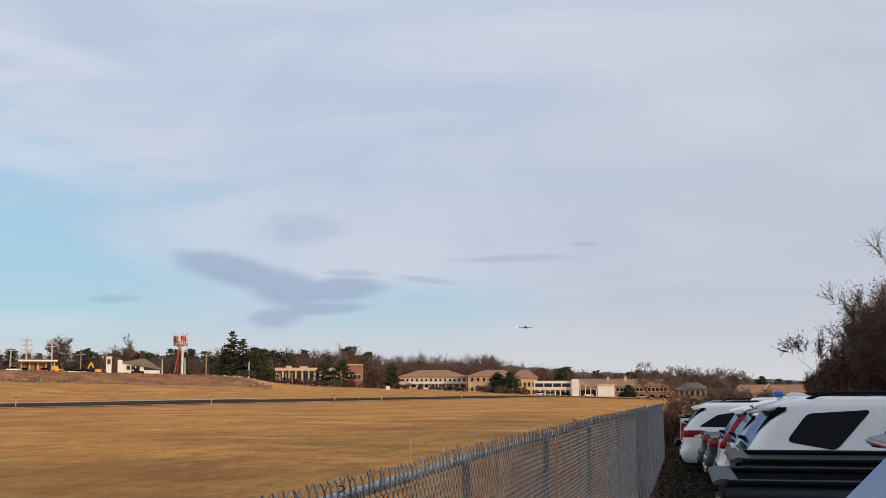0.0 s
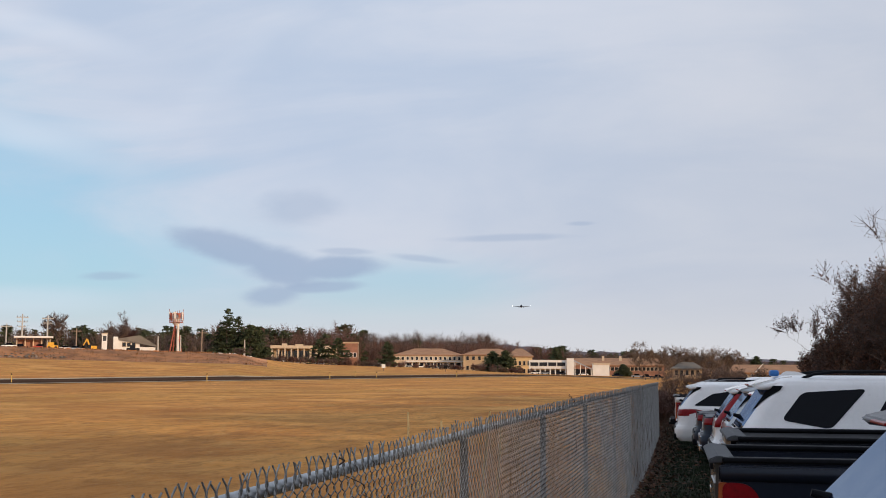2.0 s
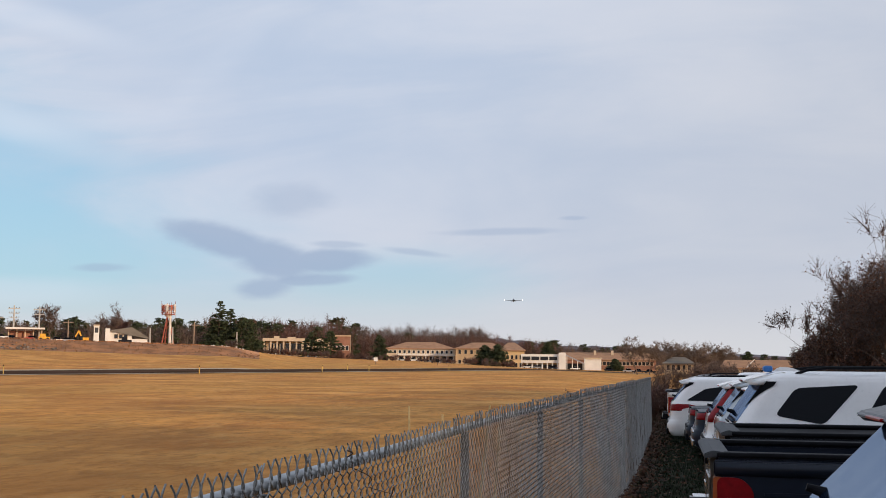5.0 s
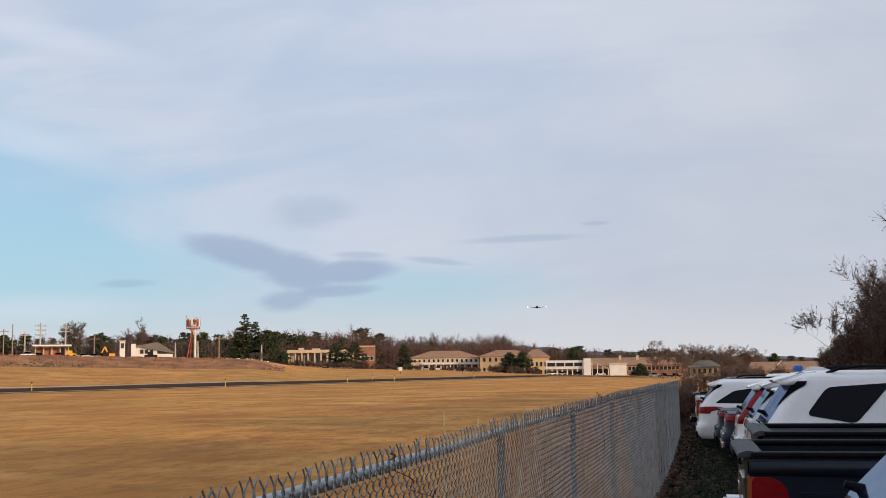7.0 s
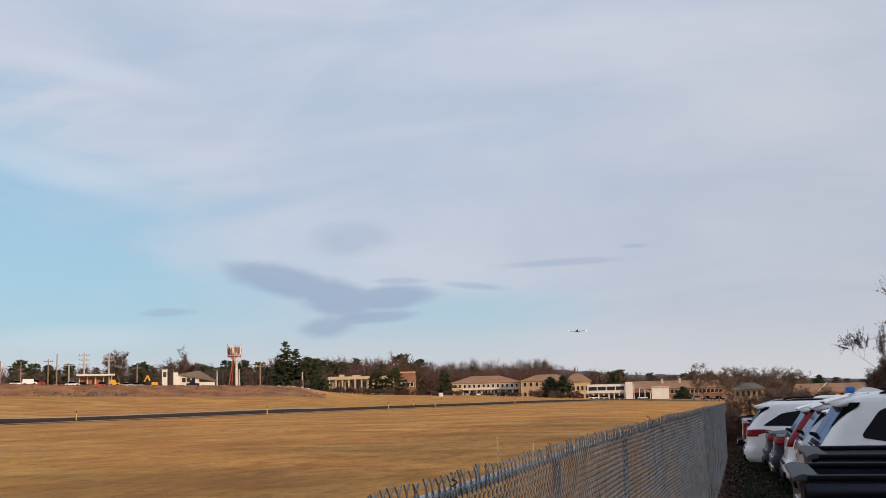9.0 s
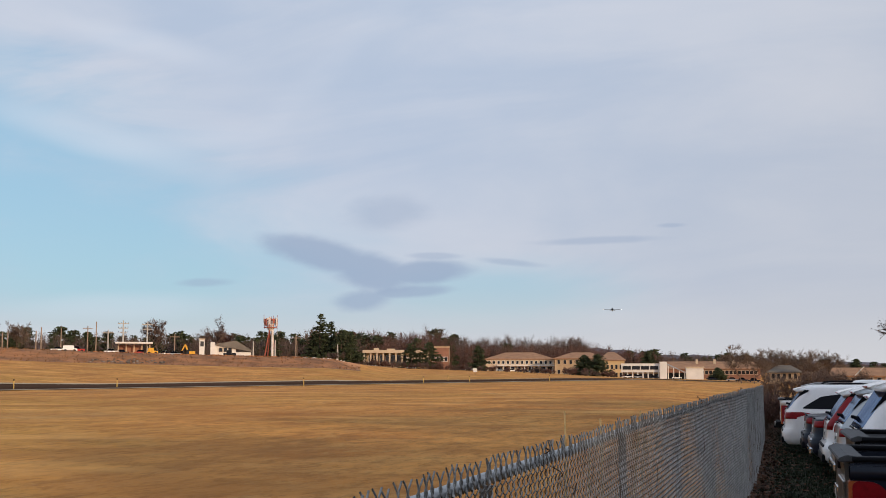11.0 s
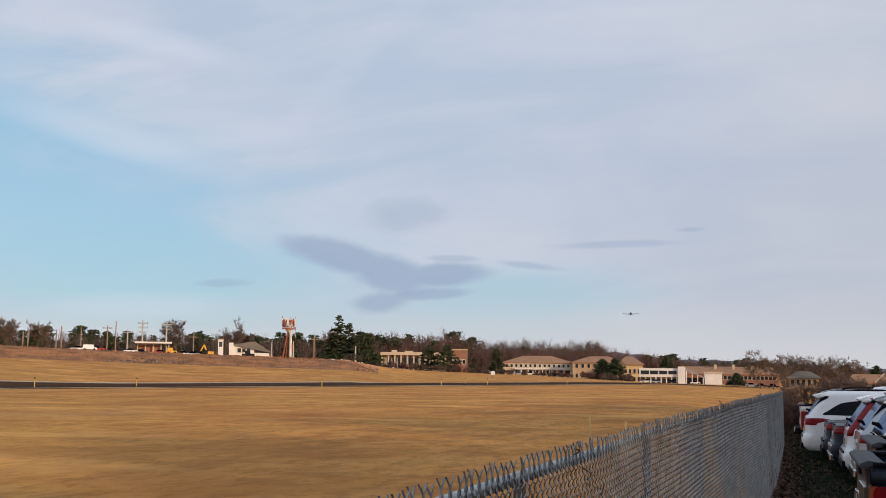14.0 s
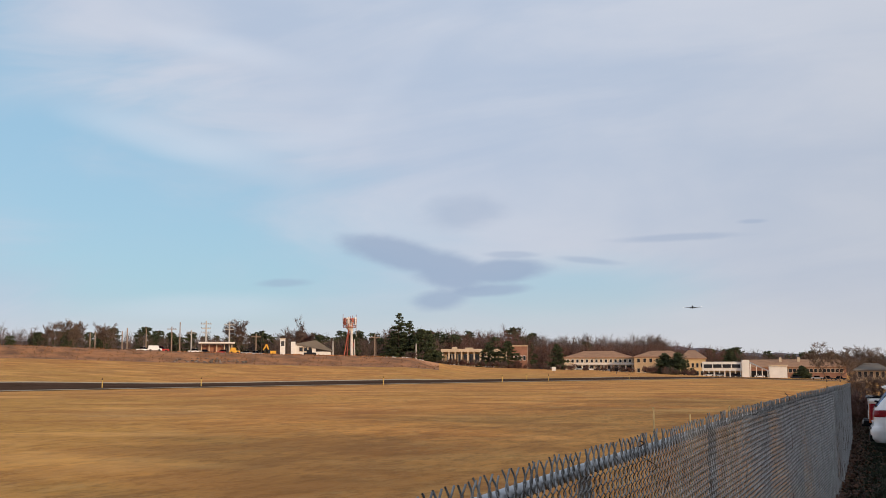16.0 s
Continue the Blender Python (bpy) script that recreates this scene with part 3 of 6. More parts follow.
# ---- trees ----
def bare_tree(seed, height_m, spread=0.5, twigw=0.03, levels=4, fork=(3, 4), lift=0.25, trunk_frac=0.25, kids=5, dense=1.0, sides=4):
    """Arrays of a leafless tree: tapered trunk and limbs (quads) and fine twigs (thin triangles)."""
    rng = np.random.RandomState(seed)
    paths, radii, tw = [], [], []

    def grow(p, d, length, r, lev):
        n = 4 if lev < 2 else 3
        pts, rs = [p], [r]
        for k in range(n):
            d = d + rng.normal(0, 0.16, 3) + np.array([0, 0, 0.05 + 0.06 * (lev > 1)])
            d = d / np.linalg.norm(d)
            p = p + d * length / n
            pts.append(p)
            rs.append(r * (1 - 0.6 * (k + 1) / n))
        paths.append(np.array(pts))
        radii.append(np.array(rs))
        if lev >= levels:
            m = int(7 * dense)
            for k in range(m):
                f = rng.uniform(0.1, 1.0)
                i = min(int(f * n), n - 1)
                q = pts[i] + (pts[i + 1] - pts[i]) * (f * n - i)
                e = d + rng.normal(0, 0.65, 3)
                e /= np.linalg.norm(e)
                tw.append((q, q + e * length * rng.uniform(0.4, 1.0)))
            return
        count = kids if lev == 0 else rng.randint(fork[0], fork[1] + 1)
        for k in range(count):
            f = rng.uniform(0.35 if lev else trunk_frac * 1.6, 1.0)
            if k == 0:
                f = 1.0
            i = min(int(f * n), n - 1)
            q = pts[i] + (pts[i + 1] - pts[i]) * (f * n - i)
            az = rng.uniform(0, 2 * math.pi)
            side = np.array([math.cos(az), math.sin(az), lift + rng.uniform(-0.1, 0.25)])
            e = d * (1 - spread) + side * spread * (1.0 if k else 0.35)
            e /= np.linalg.norm(e)
            grow(q, e, length * rng.uniform(0.52, 0.78), rs[i] * 0.62, lev + 1)

    grow(np.zeros(3), np.array([0, 0, 1.0]), height_m * 0.42, height_m * 0.018, 0)
    V, Fq = tube_arrays(paths, radii, sides)
    a, b = np.array([t[0] for t in tw]), np.array([t[1] for t in tw])
    w = rng.normal(0, 1, a.shape)
    w = np.cross(b - a, w)
    w = w / (np.linalg.norm(w, axis=1)[:, None] + 1e-9) * twigw
    tv = np.stack([a - w, a + w, b + w * 0.3, b - w * 0.3], 1).reshape(-1, 3)
    tf = np.arange(len(tv)).reshape(-1, 4)
    top = max(V[:, 2].max(), tv[:, 2].max())
    s = height_m / top
    return V * s, Fq, tv * s, tf


def add_leaves(seed, tv, count, size):
    """Small leaf quads scattered round the twigs."""
    rng = np.random.RandomState(seed)
    base = tv[rng.randint(0, len(tv), count)] + rng.normal(0, size * 1.0, (count, 3))
    a = rng.normal(0, 1, (count, 3))
    a /= np.linalg.norm(a, axis=1)[:, None]
    b = np.cross(a, rng.normal(0, 1, (count, 3)))
    b /= np.linalg.norm(b, axis=1)[:, None]
    s = size * rng.uniform(0.6, 1.4, (count, 1))
    v = np.stack([base - a * s, base + b * s * 0.6, base + a * s, base - b * s * 0.6], 1).reshape(-1, 3)
    return v, np.arange(len(v)).reshape(-1, 4)


def conifer(seed, height_m, width, open_=0.0, clump=0.35, bare=0.08, fill=3.2):
    """Arrays of a conifer: trunk, and drooping whorls of needle clumps."""
    rng = np.random.RandomState(seed)
    tp = [np.array([[0, 0, 0], [0.02 * height_m * rng.normal(), 0, height_m * 0.5], [0, 0, height_m]])]
    tr = [np.array([height_m * 0.016, height_m * 0.010, 0.02])]
    quads = []
    z = height_m * bare
    while z < height_m * 0.98:
        f = (z - height_m * bare) / (height_m * (1 - bare))
        reach = width * 0.5 * ((1 - f) ** 0.75) * rng.uniform(0.75, 1.15) + 0.15
        for k in range(rng.randint(5, 8)):
            if rng.uniform() < open_:
                continue
            az = rng.uniform(0, 2 * math.pi)
            L = reach * rng.uniform(0.6, 1.1)
            end = np.array([math.cos(az) * L, math.sin(az) * L, z + L * rng.uniform(-0.18, 0.22)])
            tp.append(np.array([[0, 0, z], end * np.array([0.5, 0.5, 0]) + np.array([0, 0, (z + end[2]) / 2 + 0.03 * L]), end]))
            tr.append(np.array([0.035, 0.025, 0.01]) * height_m / 12)
            for c in range(max(4, int(L / clump * fill))):
                g = rng.uniform(0.22, 1.05)
                q = np.array([0, 0, z]) * (1 - g) + end * g + rng.normal(0, clump * 0.45, 3) * np.array([1, 1, 0.5])
                for e in range(3):
                    a = rng.normal(0, 1, 3) * np.array([1, 1, 0.35])
                    a = a / np.linalg.norm(a) * clump * rng.uniform(0.5, 1.0)
                    b = np.cross(a, rng.normal(0, 1, 3))
                    b = b / np.linalg.norm(b) * clump * 0.28
                    quads.append((q - a, q + b, q + a, q - b))
        z += height_m * rng.uniform(0.030, 0.048) * (1 + open_ * 0.8)
    V, Fq = tube_arrays(tp, tr, 4)
    qv = np.array(quads).reshape(-1, 3)
    return V, Fq, qv, np.arange(len(qv)).reshape(-1, 4)


def tree_thing(name, arrays, x, y, z, rz, bark, leaf, label, category="tree", group="", crown="crown"):
    V, Fq, tv, tf = arrays
    t = thing(name, x, y, z, rz, label, category, group)
    ob = new("trunk", array_mesh("trunk", V, Fq, [bark], None, True))
    ob.parent = t
    ob = new(crown, array_mesh(crown, tv, tf, [leaf]))
    ob.parent = t
    return t


# templates for the far woods
def wood_tree(seed, limbs=18, twigs=32):
    """Unit-high leafless tree: trunk, limbs that fan into a rounded crown, and a haze of fine twigs."""
    rng = np.random.RandomState(seed)
    V, Fq = tube_arrays([np.array([[0, 0, 0], [0.01, 0, 0.4], [rng.normal(0, 0.02), rng.normal(0, 0.02), 0.85]])], [np.array([0.014, 0.010, 0.003])], 3)
    wide, a, b, w = rng.uniform(0.22, 0.32), [], [], []
    for k in range(limbs):
        d = rng.normal(0, 1, 3)
        d /= np.linalg.norm(d)
        end = np.array([0, 0, 0.60]) + d * np.array([wide, wide, 0.37]) * rng.uniform(0.75, 1.0)
        root = np.array([0, 0, max(0.10, end[2] - rng.uniform(0.15, 0.40))])
        a.append(root), b.append(end), w.append(0.0045)
        for e in range(twigs):
            q = root + (end - root) * rng.uniform(0.30, 1.0)
            tip = q + (rng.normal(0, 1, 3) + np.array([0, 0, 0.5]) + d * 0.5) * 0.046
            tip[2] = min(tip[2], 1.0)
            a.append(q), b.append(tip), w.append(0.0014)
    a, b, w = np.array(a), np.array(b), np.array(w)[:, None]
    side = np.cross(b - a, rng.normal(0, 1, a.shape))
    side = side / (np.linalg.norm(side, axis=1)[:, None] + 1e-9) * w
    tv = np.stack([a - side, a + side, b + side * 0.35, b - side * 0.35], 1).reshape(-1, 3)
    return V, Fq, tv, np.arange(len(tv)).reshape(-1, 4)


TEMPL = [wood_tree(10 + k) for k in range(8)]
CTEMPL = [conifer(40 + k, 1.0, 0.34, 0.15, 0.060, 0.08, 2.2) for k in range(4)]


def woods(name, stands, label, mats):
    """One mesh of many far trees. stands: rows of (bearing0, bearing1, dist0, dist1, count, top0, top1, evergreen share, material)."""
    rng = np.random.RandomState(5)
    Vs, Fs, Ms, base = [], [], [], 0
    for b0, b1, d0, d1, count, h0, h1, ever, mat in stands:
        for k in range(count):
            f = (k + rng.uniform(0, 1)) / count
            b, d = b0 + (b1 - b0) * f, rng.uniform(d0, d1)
            x, y = place(b, d)
            g = float(height(x, y))
            h = (h0 + (h1 - h0) * f) * rng.uniform(0.82, 1.05) - g
            con = rng.uniform() < ever
            V, Fq, tv, tf = CTEMPL[rng.randint(4)] if con else TEMPL[rng.randint(8)]
            a = rng.uniform(0, 6.28)
            R = np.array([[math.cos(a), -math.sin(a), 0], [math.sin(a), math.cos(a), 0], [0, 0, 1]])
            wide = rng.uniform(0.9, 1.35)
            for vv, ff, m in ((V, Fq, 0), (tv, tf, (1 if con else mat))):
                q = vv @ R.T * h * np.array([wide, wide, 1]) + np.array([x, y, g - 0.3])
                Vs.append(q)
                Fs.append(ff + base)
                Ms.append(np.full(len(ff), m))
                base += len(q)
    ob = new(name, array_mesh(name, np.concatenate(Vs), np.concatenate(Fs), mats, np.concatenate(Ms)))
    return tagged(ob, label, "woodland", kind="stuff")


woods("far_woods", [
    (-44.15, -31.57, 520, 600, 90, 23.2, 21.0, 0.06, 2),
    (-44.15, -27.49, 470, 520, 130, 18.0, 17.4, 0.15, 2),
    (-31.57, -22.16, 500, 580, 110, 19.4, 20.0, 0.22, 2),
    (-28.79, -20.00, 470, 500, 100, 16.4, 16.8, 0.20, 2),
    (-21.61, -15.79, 520, 590, 90, 22.6, 22.2, 0.06, 3),
    (-21.61, -15.51, 490, 520, 90, 17.6, 18.0, 0.05, 3),
    (-16.07, -8.74, 560, 620, 110, 21.0, 20.6, 0.03, 2),
    (-16.35, -8.18, 520, 560, 90, 15.6, 15.0, 0.05, 3),
    (-9.31, -5.10, 640, 700, 70, 18.6, 14.0, 0.05, 3),
    (-5.94, -0.42, 640, 720, 90, 13.6, 11.6, 0.14, 2),
    (-2.61, 6.96, 560, 640, 90, 9.6, 5.8, 0.14, 2),
    (-0.15, 3.60, 330, 380, 40, 6.6, 5.2, 0.0, 4),
], "leafless brown winter woods with scattered evergreens behind the airfield", [BARK, NEEDLE, TWIG, RUSSET, TWIGPALE])

# far wooded ridge closing the view
hb = np.linspace(-51.11, 60, 220)
hv, hf = [], []
rng = np.random.RandomState(9)
for i, b in enumerate(hb):
    x, y = place(b, 1500)
    px = b
    top = float(np.interp(b, [-51.11, -16.63, -9.03, -5.38, -1.23, 3.60, 6.45, 60], [44.34, 35.75, 36.60, 25.42, 20.09, 14.04, 11.76, 10.0]))
    hv += [(x, y, -6.0), (x, y, top * 0.7 + rng.uniform(-1, 1)), (x * 1.1, y * 1.1, top + rng.uniform(-1.8, 1.8))]
for i in range(len(hb) - 1):
    for k in range(2):
        hf.append((i * 3 + k, i * 3 + 3 + k, i * 3 + 4 + k, i * 3 + 1 + k))
tagged(obj("backdrop", hv, hf, HILL, None, "", False), "distant wooded ridge, haze mixed into its blue-grey colour", "hill", kind="structure")


# ---- parked vehicles: each stands with its tail towards the fence, local x forward from the rear bumper ----
class Shell:
    """A car body as stacked plan outlines: rows of (z, rear x, front x, half width, rear corner radius)."""

    def __init__(self, rows):
        self.rows = np.array(rows, float)

    def at(self, z):
        return [float(np.interp(z, self.rows[:, 0], self.rows[:, k])) for k in (1, 2, 3, 4)]

    def ring(self, z):
        xr, xf, w, rc = self.at(z)
        rf, pts = min(0.35, (xf - xr) * 0.2), []
        for k in range(7):
            a = radians(180 + 15 * k)
            pts.append((xr + rc + rc * math.cos(a), -w + rc + rc * math.sin(a)))
        for f in (0.2, 0.4, 0.6, 0.8):
            pts.append((xr + (xf - xr) * f, -w))
        for k in range(5):
            a = radians(270 + 22.5 * k)
            pts.append((xf - rf + rf * math.cos(a), -w + rf + rf * math.sin(a)))
        return pts + [(x, -y) for x, y in reversed(pts)]

    def body(self, bm, sub=2):
        zs = []
        for a, b in zip(self.rows[:-1, 0], self.rows[1:, 0]):
            zs += list(np.linspace(a, b, sub, endpoint=False))
        zs.append(self.rows[-1, 0])
        rings = [[bm.verts.new((x, y, z)) for x, y in self.ring(z)] for z in zs]
        n = len(rings[0])
        for lo, hi in zip(rings[:-1], rings[1:]):
            for i in range(n):
                bm.faces.new((lo[i], lo[(i + 1) % n], hi[(i + 1) % n], hi[i]))
        bm.faces.new(rings[0]), bm.faces.new(rings[-1])
        return bm

    def rear_x(self, y, z):
        xr, xf, w, rc = self.at(z)
        over = abs(y) - (w - rc)
        return xr if over <= 0 else xr + rc - math.sqrt(max(0.0, rc * rc - min(over, rc) ** 2))

    def rear_patch(self, name, y0, y1, z0, z1, mat, parent, label="", lift=0.008, ny=10, nz=6, taper=0.0):
        """A panel, lamp or glass that lies on the tail."""
        bm = bmesh.new()
        g = []
        ny = max(ny, int(abs(y1 - y0) / 0.02))
        for k in range(nz + 1):
            z = z0 + (z1 - z0) * k / nz
            t = taper * k / nz
            row = []
            for i in range(ny + 1):
                y = (y0 + t) + (y1 - y0 - 2 * t) * i / ny
                row.append((self.rear_x(y, z), y, z))
            g.append(row)
        front = [[bm.verts.new((p[0] - lift, p[1], p[2])) for p in row] for row in g]
        back = [[bm.verts.new((p[0] + 0.02, p[1], p[2])) for p in row] for row in g]
        for k in range(nz):
            for i in range(ny):
                bm.faces.new((front[k][i], front[k][i + 1], front[k + 1][i + 1], front[k + 1][i]))
        edge = [(0, i) for i in range(ny)] + [(k, ny) for k in range(nz)] + [(nz, i) for i in range(ny, 0, -1)] + [(k, 0) for k in range(nz, 0, -1)]
        for (a, b), (c, d) in zip(edge, edge[1:] + edge[:1]):
            bm.faces.new((front[a][b], back[a][b], back[c][d], front[c][d]))
        return part(name, bm, mat, parent, label, True)

    def side_patch(self, name, outline, mat, parent, label="", lift=0.007, soft=0.06, side=-1):
        """A window, lamp or panel on the flank, from a rounded outline in (x, z)."""
        pts = rounded(outline, soft)
        bm = bmesh.new()
        fr = [bm.verts.new((x, side * (self.at(z)[2] + lift), z)) for x, z in pts]
        bk = [bm.verts.new((x, side * (self.at(z)[2] - 0.03), z)) for x, z in pts]
        bm.faces.new(fr)
        for i in range(len(pts)):
            j = (i + 1) % len(pts)
            bm.faces.new((fr[i], bk[i], bk[j], fr[j]))
        return part(name, bm, mat, parent, label)


def rounded(outline, r):
    out, n = [], len(outline)
    for i in range(n):
        p, a, b = Vector(outline[i]), Vector(outline[i - 1]), Vector(outline[(i + 1) % n])
        u, v = (a - p), (b - p)
        ru, rv = min(r, u.length * 0.45), min(r, v.length * 0.45)
        s, e = p + u.normalized() * ru, p + v.normalized() * rv
        for k in range(5):
            t = k / 4
            q = s * (1 - t) ** 2 + p * 2 * t * (1 - t) + e * t * t
            out.append((q.x, q.y))
    return out


def wheel(parent, x, y, r=0.37, w=0.24):
    side = -1 if y < 0 else 1
    bm = bmesh.new()
    bmesh.ops.create_cone(bm, cap_ends=True, segments=28, radius1=r, radius2=r, depth=w, matrix=pose(x, y, r, 90))
    bmesh.ops.bevel(bm, geom=[e for e in bm.edges if e.is_boundary or len(e.link_faces) == 2 and e.calc_face_angle(0) > 1.0], offset=0.035, segments=2, affect="EDGES")
    ty = part("wheel", bm, RUBBER, parent, "black tyre with alloy rim", True)
    bm = bmesh.new()
    bmesh.ops.create_cone(bm, cap_ends=True, segments=24, radius1=r * 0.64, radius2=r * 0.58, depth=0.03, matrix=pose(x, y + side * (w / 2 + 0.004), r, 90 * -side))
    rim = part("rim", bm, CARSILVER, ty)
    for k in range(5):
        bm = bmesh.new()
        box(bm, 0.05, -0.012, -0.03, r * 0.58, 0.012, 0.03)
        bmesh.ops.transform(bm, matrix=pose(x, y + side * (w / 2 + 0.022), r) @ pose(0, 0, 0, 0, 72 * k, 0), verts=bm.verts)
        part("tyre_spoke", bm, CARSILVER, ty)
    return ty


def mirror_part(parent, x, y, z, mat):
    bm = bmesh.new()
    box(bm, x - 0.09, y - 0.12, z - 0.07, x + 0.09, y + 0.12, z + 0.09, 0.035)
    part("door_mirror", bm, mat, parent)


def plate(parent, shell, z, mat=WHITEWALL):
    shell.rear_patch("number_plate", -0.15, 0.15, z, z + 0.15, LINE, parent, "pale number plate", 0.012, 2, 1)
    for k in range(5):
        shell.rear_patch("plate_bar", -0.11 + k * 0.045, -0.08 + k * 0.045, z + 0.045, z + 0.10, CARDARK, parent, "", 0.016, 1, 1)


def wagon(x, y, paint, label, category="car", L=4.9, W=1.95, H=1.74, belt=1.10, slant=0.34, lamp="side", rack=True, trim=BLACKTRIM, windows=None, spoiler=True, glass_low=None, group="parked cars", name="suv", low=0.62, rearwin=0.62, lip=-0.10, deck=0.0, glass=PALEGLASS, fins=True):
    """An estate-bodied car or van with tail glass, lamps, spoiler, bumper, roof rails and wheels."""
    t = thing(name, x, y, float(height(x + 1.0, y)) + 0.014, 0, label, category, group)
    w, top = W / 2, H - 0.07
    sh = Shell([(0.26, 0.14, L - 0.15, w * 0.92, 0.18), (0.36, 0.02, L - 0.03, w * 0.97, 0.22), (0.56, 0.0, L, w, 0.26), (0.64, 0.03, L, w, 0.28), (0.70, 0.085, L - 0.02, w, 0.28),
                (belt - 0.10, 0.11, L - 0.12, w * 0.992, 0.26), (belt, 0.13, L - 0.3, w * 0.975, 0.24), (belt + 0.03, 0.15 + deck, L - 1.0, w * 0.955, 0.22),
                (top - 0.06, 0.13 + deck + slant, L - 1.85, w * 0.835, 0.18), (top, 0.17 + deck + slant, L - 1.95, w * 0.80, 0.20), (H - 0.03, 0.24 + deck + slant, L - 2.1, w * 0.72, 0.24), (H, 0.36 + deck + slant, L - 2.35, w * 0.56, 0.26)])
    part("body", sh.body(bmesh.new(), 3), paint, t, "", True)
    # tail glass and its lower panel
    zg = belt + 0.05 if glass_low is None else glass_low
    sh.rear_patch("tail_glass", -w * 0.80, w * 0.80, zg, top - 0.07, glass, t, "rear window with sky blue put into its gloss tint", 0.012, 16, 8, 0.03)
    if fins and not deck:
        zm, zf = zg + (top - zg) * 0.35, top - 0.06
        for sd in (-1, 1):
            bm = bmesh.new()
            grid = []
            for k in range(7):
                z = zm + (zf - zm) * k / 6
                y1 = w * (0.765 + 0.115 * (k / 6) ** 0.8)
                grid.append([(sh.rear_x(w * 0.76 + (y1 - w * 0.76) * i / 5, z) - 0.016, sd * (w * 0.76 + (y1 - w * 0.76) * i / 5), z) for i in range(6)])
            fr = [[bm.verts.new(p) for p in row] for row in grid]
            for k in range(6):
                for i in range(5):
                    bm.faces.new((fr[k][i], fr[k][i + 1], fr[k + 1][i + 1], fr[k + 1][i]))
            bmesh.ops.solidify(bm, geom=bm.faces[:], thickness=0.02)
            part("pillar_fin", bm, BLACKTRIM, t, "gloss black fin beside the rear window", True)
    if not deck:
        kx = sh.rear_x(0, zg + 0.07)
        kn = rod("wiper_pivot", (kx - 0.07, 0.45, zg + 0.13), (kx + 0.06, 0.45, zg + 0.09), 0.022, 0.036, BLACKTRIM, t, "black rear wiper pivot", 12)
    bm = bmesh.new()
    box(bm, -0.015, -w * 0.86, 0.30, 0.10, w * 0.86, 0.46, 0.03)
    part("bumper_trim", bm, trim, t, "dark plastic lower bumper")
    sh.rear_patch("bumper_step", -w * 0.8, w * 0.8, 0.60, 0.645, trim, t, "", 0.012, 12, 1)
    plate(t, sh, belt - 0.30)
    if lamp == "side":
        for s in (-1, 1):
            sh.rear_patch("tail_lamp", min(s * w * 0.76, s * w), max(s * w * 0.76, s * w), belt - 0.17, belt - 0.03, REDLENS, t, "red tail lamp", 0.014, 10, 3)
    elif lamp == "pillar":
        for s in (-1, 1):
            sh.rear_patch("tail_lamp", min(s * w * 0.80, s * w * 0.93), max(s * w * 0.80, s * w * 0.93), belt - 0.12, top - 0.12, REDLENS, t, "tall red tail lamp beside the rear window", 0.03, 8, 6)
    elif lamp == "wedge":
        for s in (-1, 1):
            sh.rear_patch("tail_lamp", min(s * w * 0.55, s * w), max(s * w * 0.55, s * w), belt - 0.20, belt - 0.03, REDLENS, t, "red wedge tail lamp", 0.014, 10, 3)
            sh.side_patch("tail_lamp", [(0.22, belt - 0.20), (0.75, belt - 0.06), (0.55, belt - 0.02), (0.22, belt - 0.02)], REDLENS, t, "red wedge tail lamp", 0.012, 0.03, s)
    for s in (-1, 1):
        for k, poly in enumerate(windows):
            sh.side_patch("side_window", poly, CARGLASS, t, "dark tinted side window", 0.006, 0.08, s)
    if spoiler:
        bm = bmesh.new()
        prism(bm, [(slant + lip, H - 0.140), (slant + lip + 0.02, H - 0.112), (slant + 0.16, H - 0.055), (slant + 0.44, H - 0.004), (slant + 0.44, H - 0.05), (slant + lip + 0.10, H - 0.150)], "y", -w * 0.66, w * 0.66)
        bmesh.ops.bevel(bm, geom=list(bm.edges), offset=0.012, segments=2, affect="EDGES")
        sp = part("roof_spoiler", bm, paint, t)
        for sd in (-1, 1):
            bm = bmesh.new()
            ends = [(slant + lip + 0.02, H - 0.138), (slant + 0.16, H - 0.062), (slant + 0.44, H - 0.03), (slant + 0.44, H - 0.09), (slant + lip + 0.12, H - 0.150)]
            inner = [bm.verts.new((px, sd * w * 0.66, pz)) for px, pz in ends]
            outer = [bm.verts.new((px + 0.05, sd * w * 0.79, pz - 0.035)) for px, pz in ends]
            bm.faces.new(inner), bm.faces.new(outer)
            for i in range(5):
                bm.faces.new((inner[i], inner[(i + 1) % 5], outer[(i + 1) % 5], outer[i]))
            part("spoiler_end", bm, paint, sp, "", True)
        bm = bmesh.new()
        box(bm, slant + lip - 0.006, -0.22, H - 0.138, slant + lip + 0.04, 0.22, H - 0.120, 0.005)
        part("brake_light", bm, REDLENS, sp)
    wp = bmesh.new()
    if deck:
        box(wp, 0.10, -w * 0.7, belt + 0.005, 0.14, w * 0.7, belt + 0.03, 0.01)
    else:
        prism(wp, [(-0.02, 0.02), (0.0, 0.045), (0.50, 0.04), (0.52, 0.02)], "y", -0.012, 0.012)
        bmesh.ops.transform(wp, matrix=pose(0.10, -0.05, belt + 0.06, 0, math.degrees(math.atan2(slant, top - belt)), 0) @ pose(0, 0, 0, 0, 0, 90) @ pose(0, 0, 0, 90, 0, 0), verts=wp.verts)
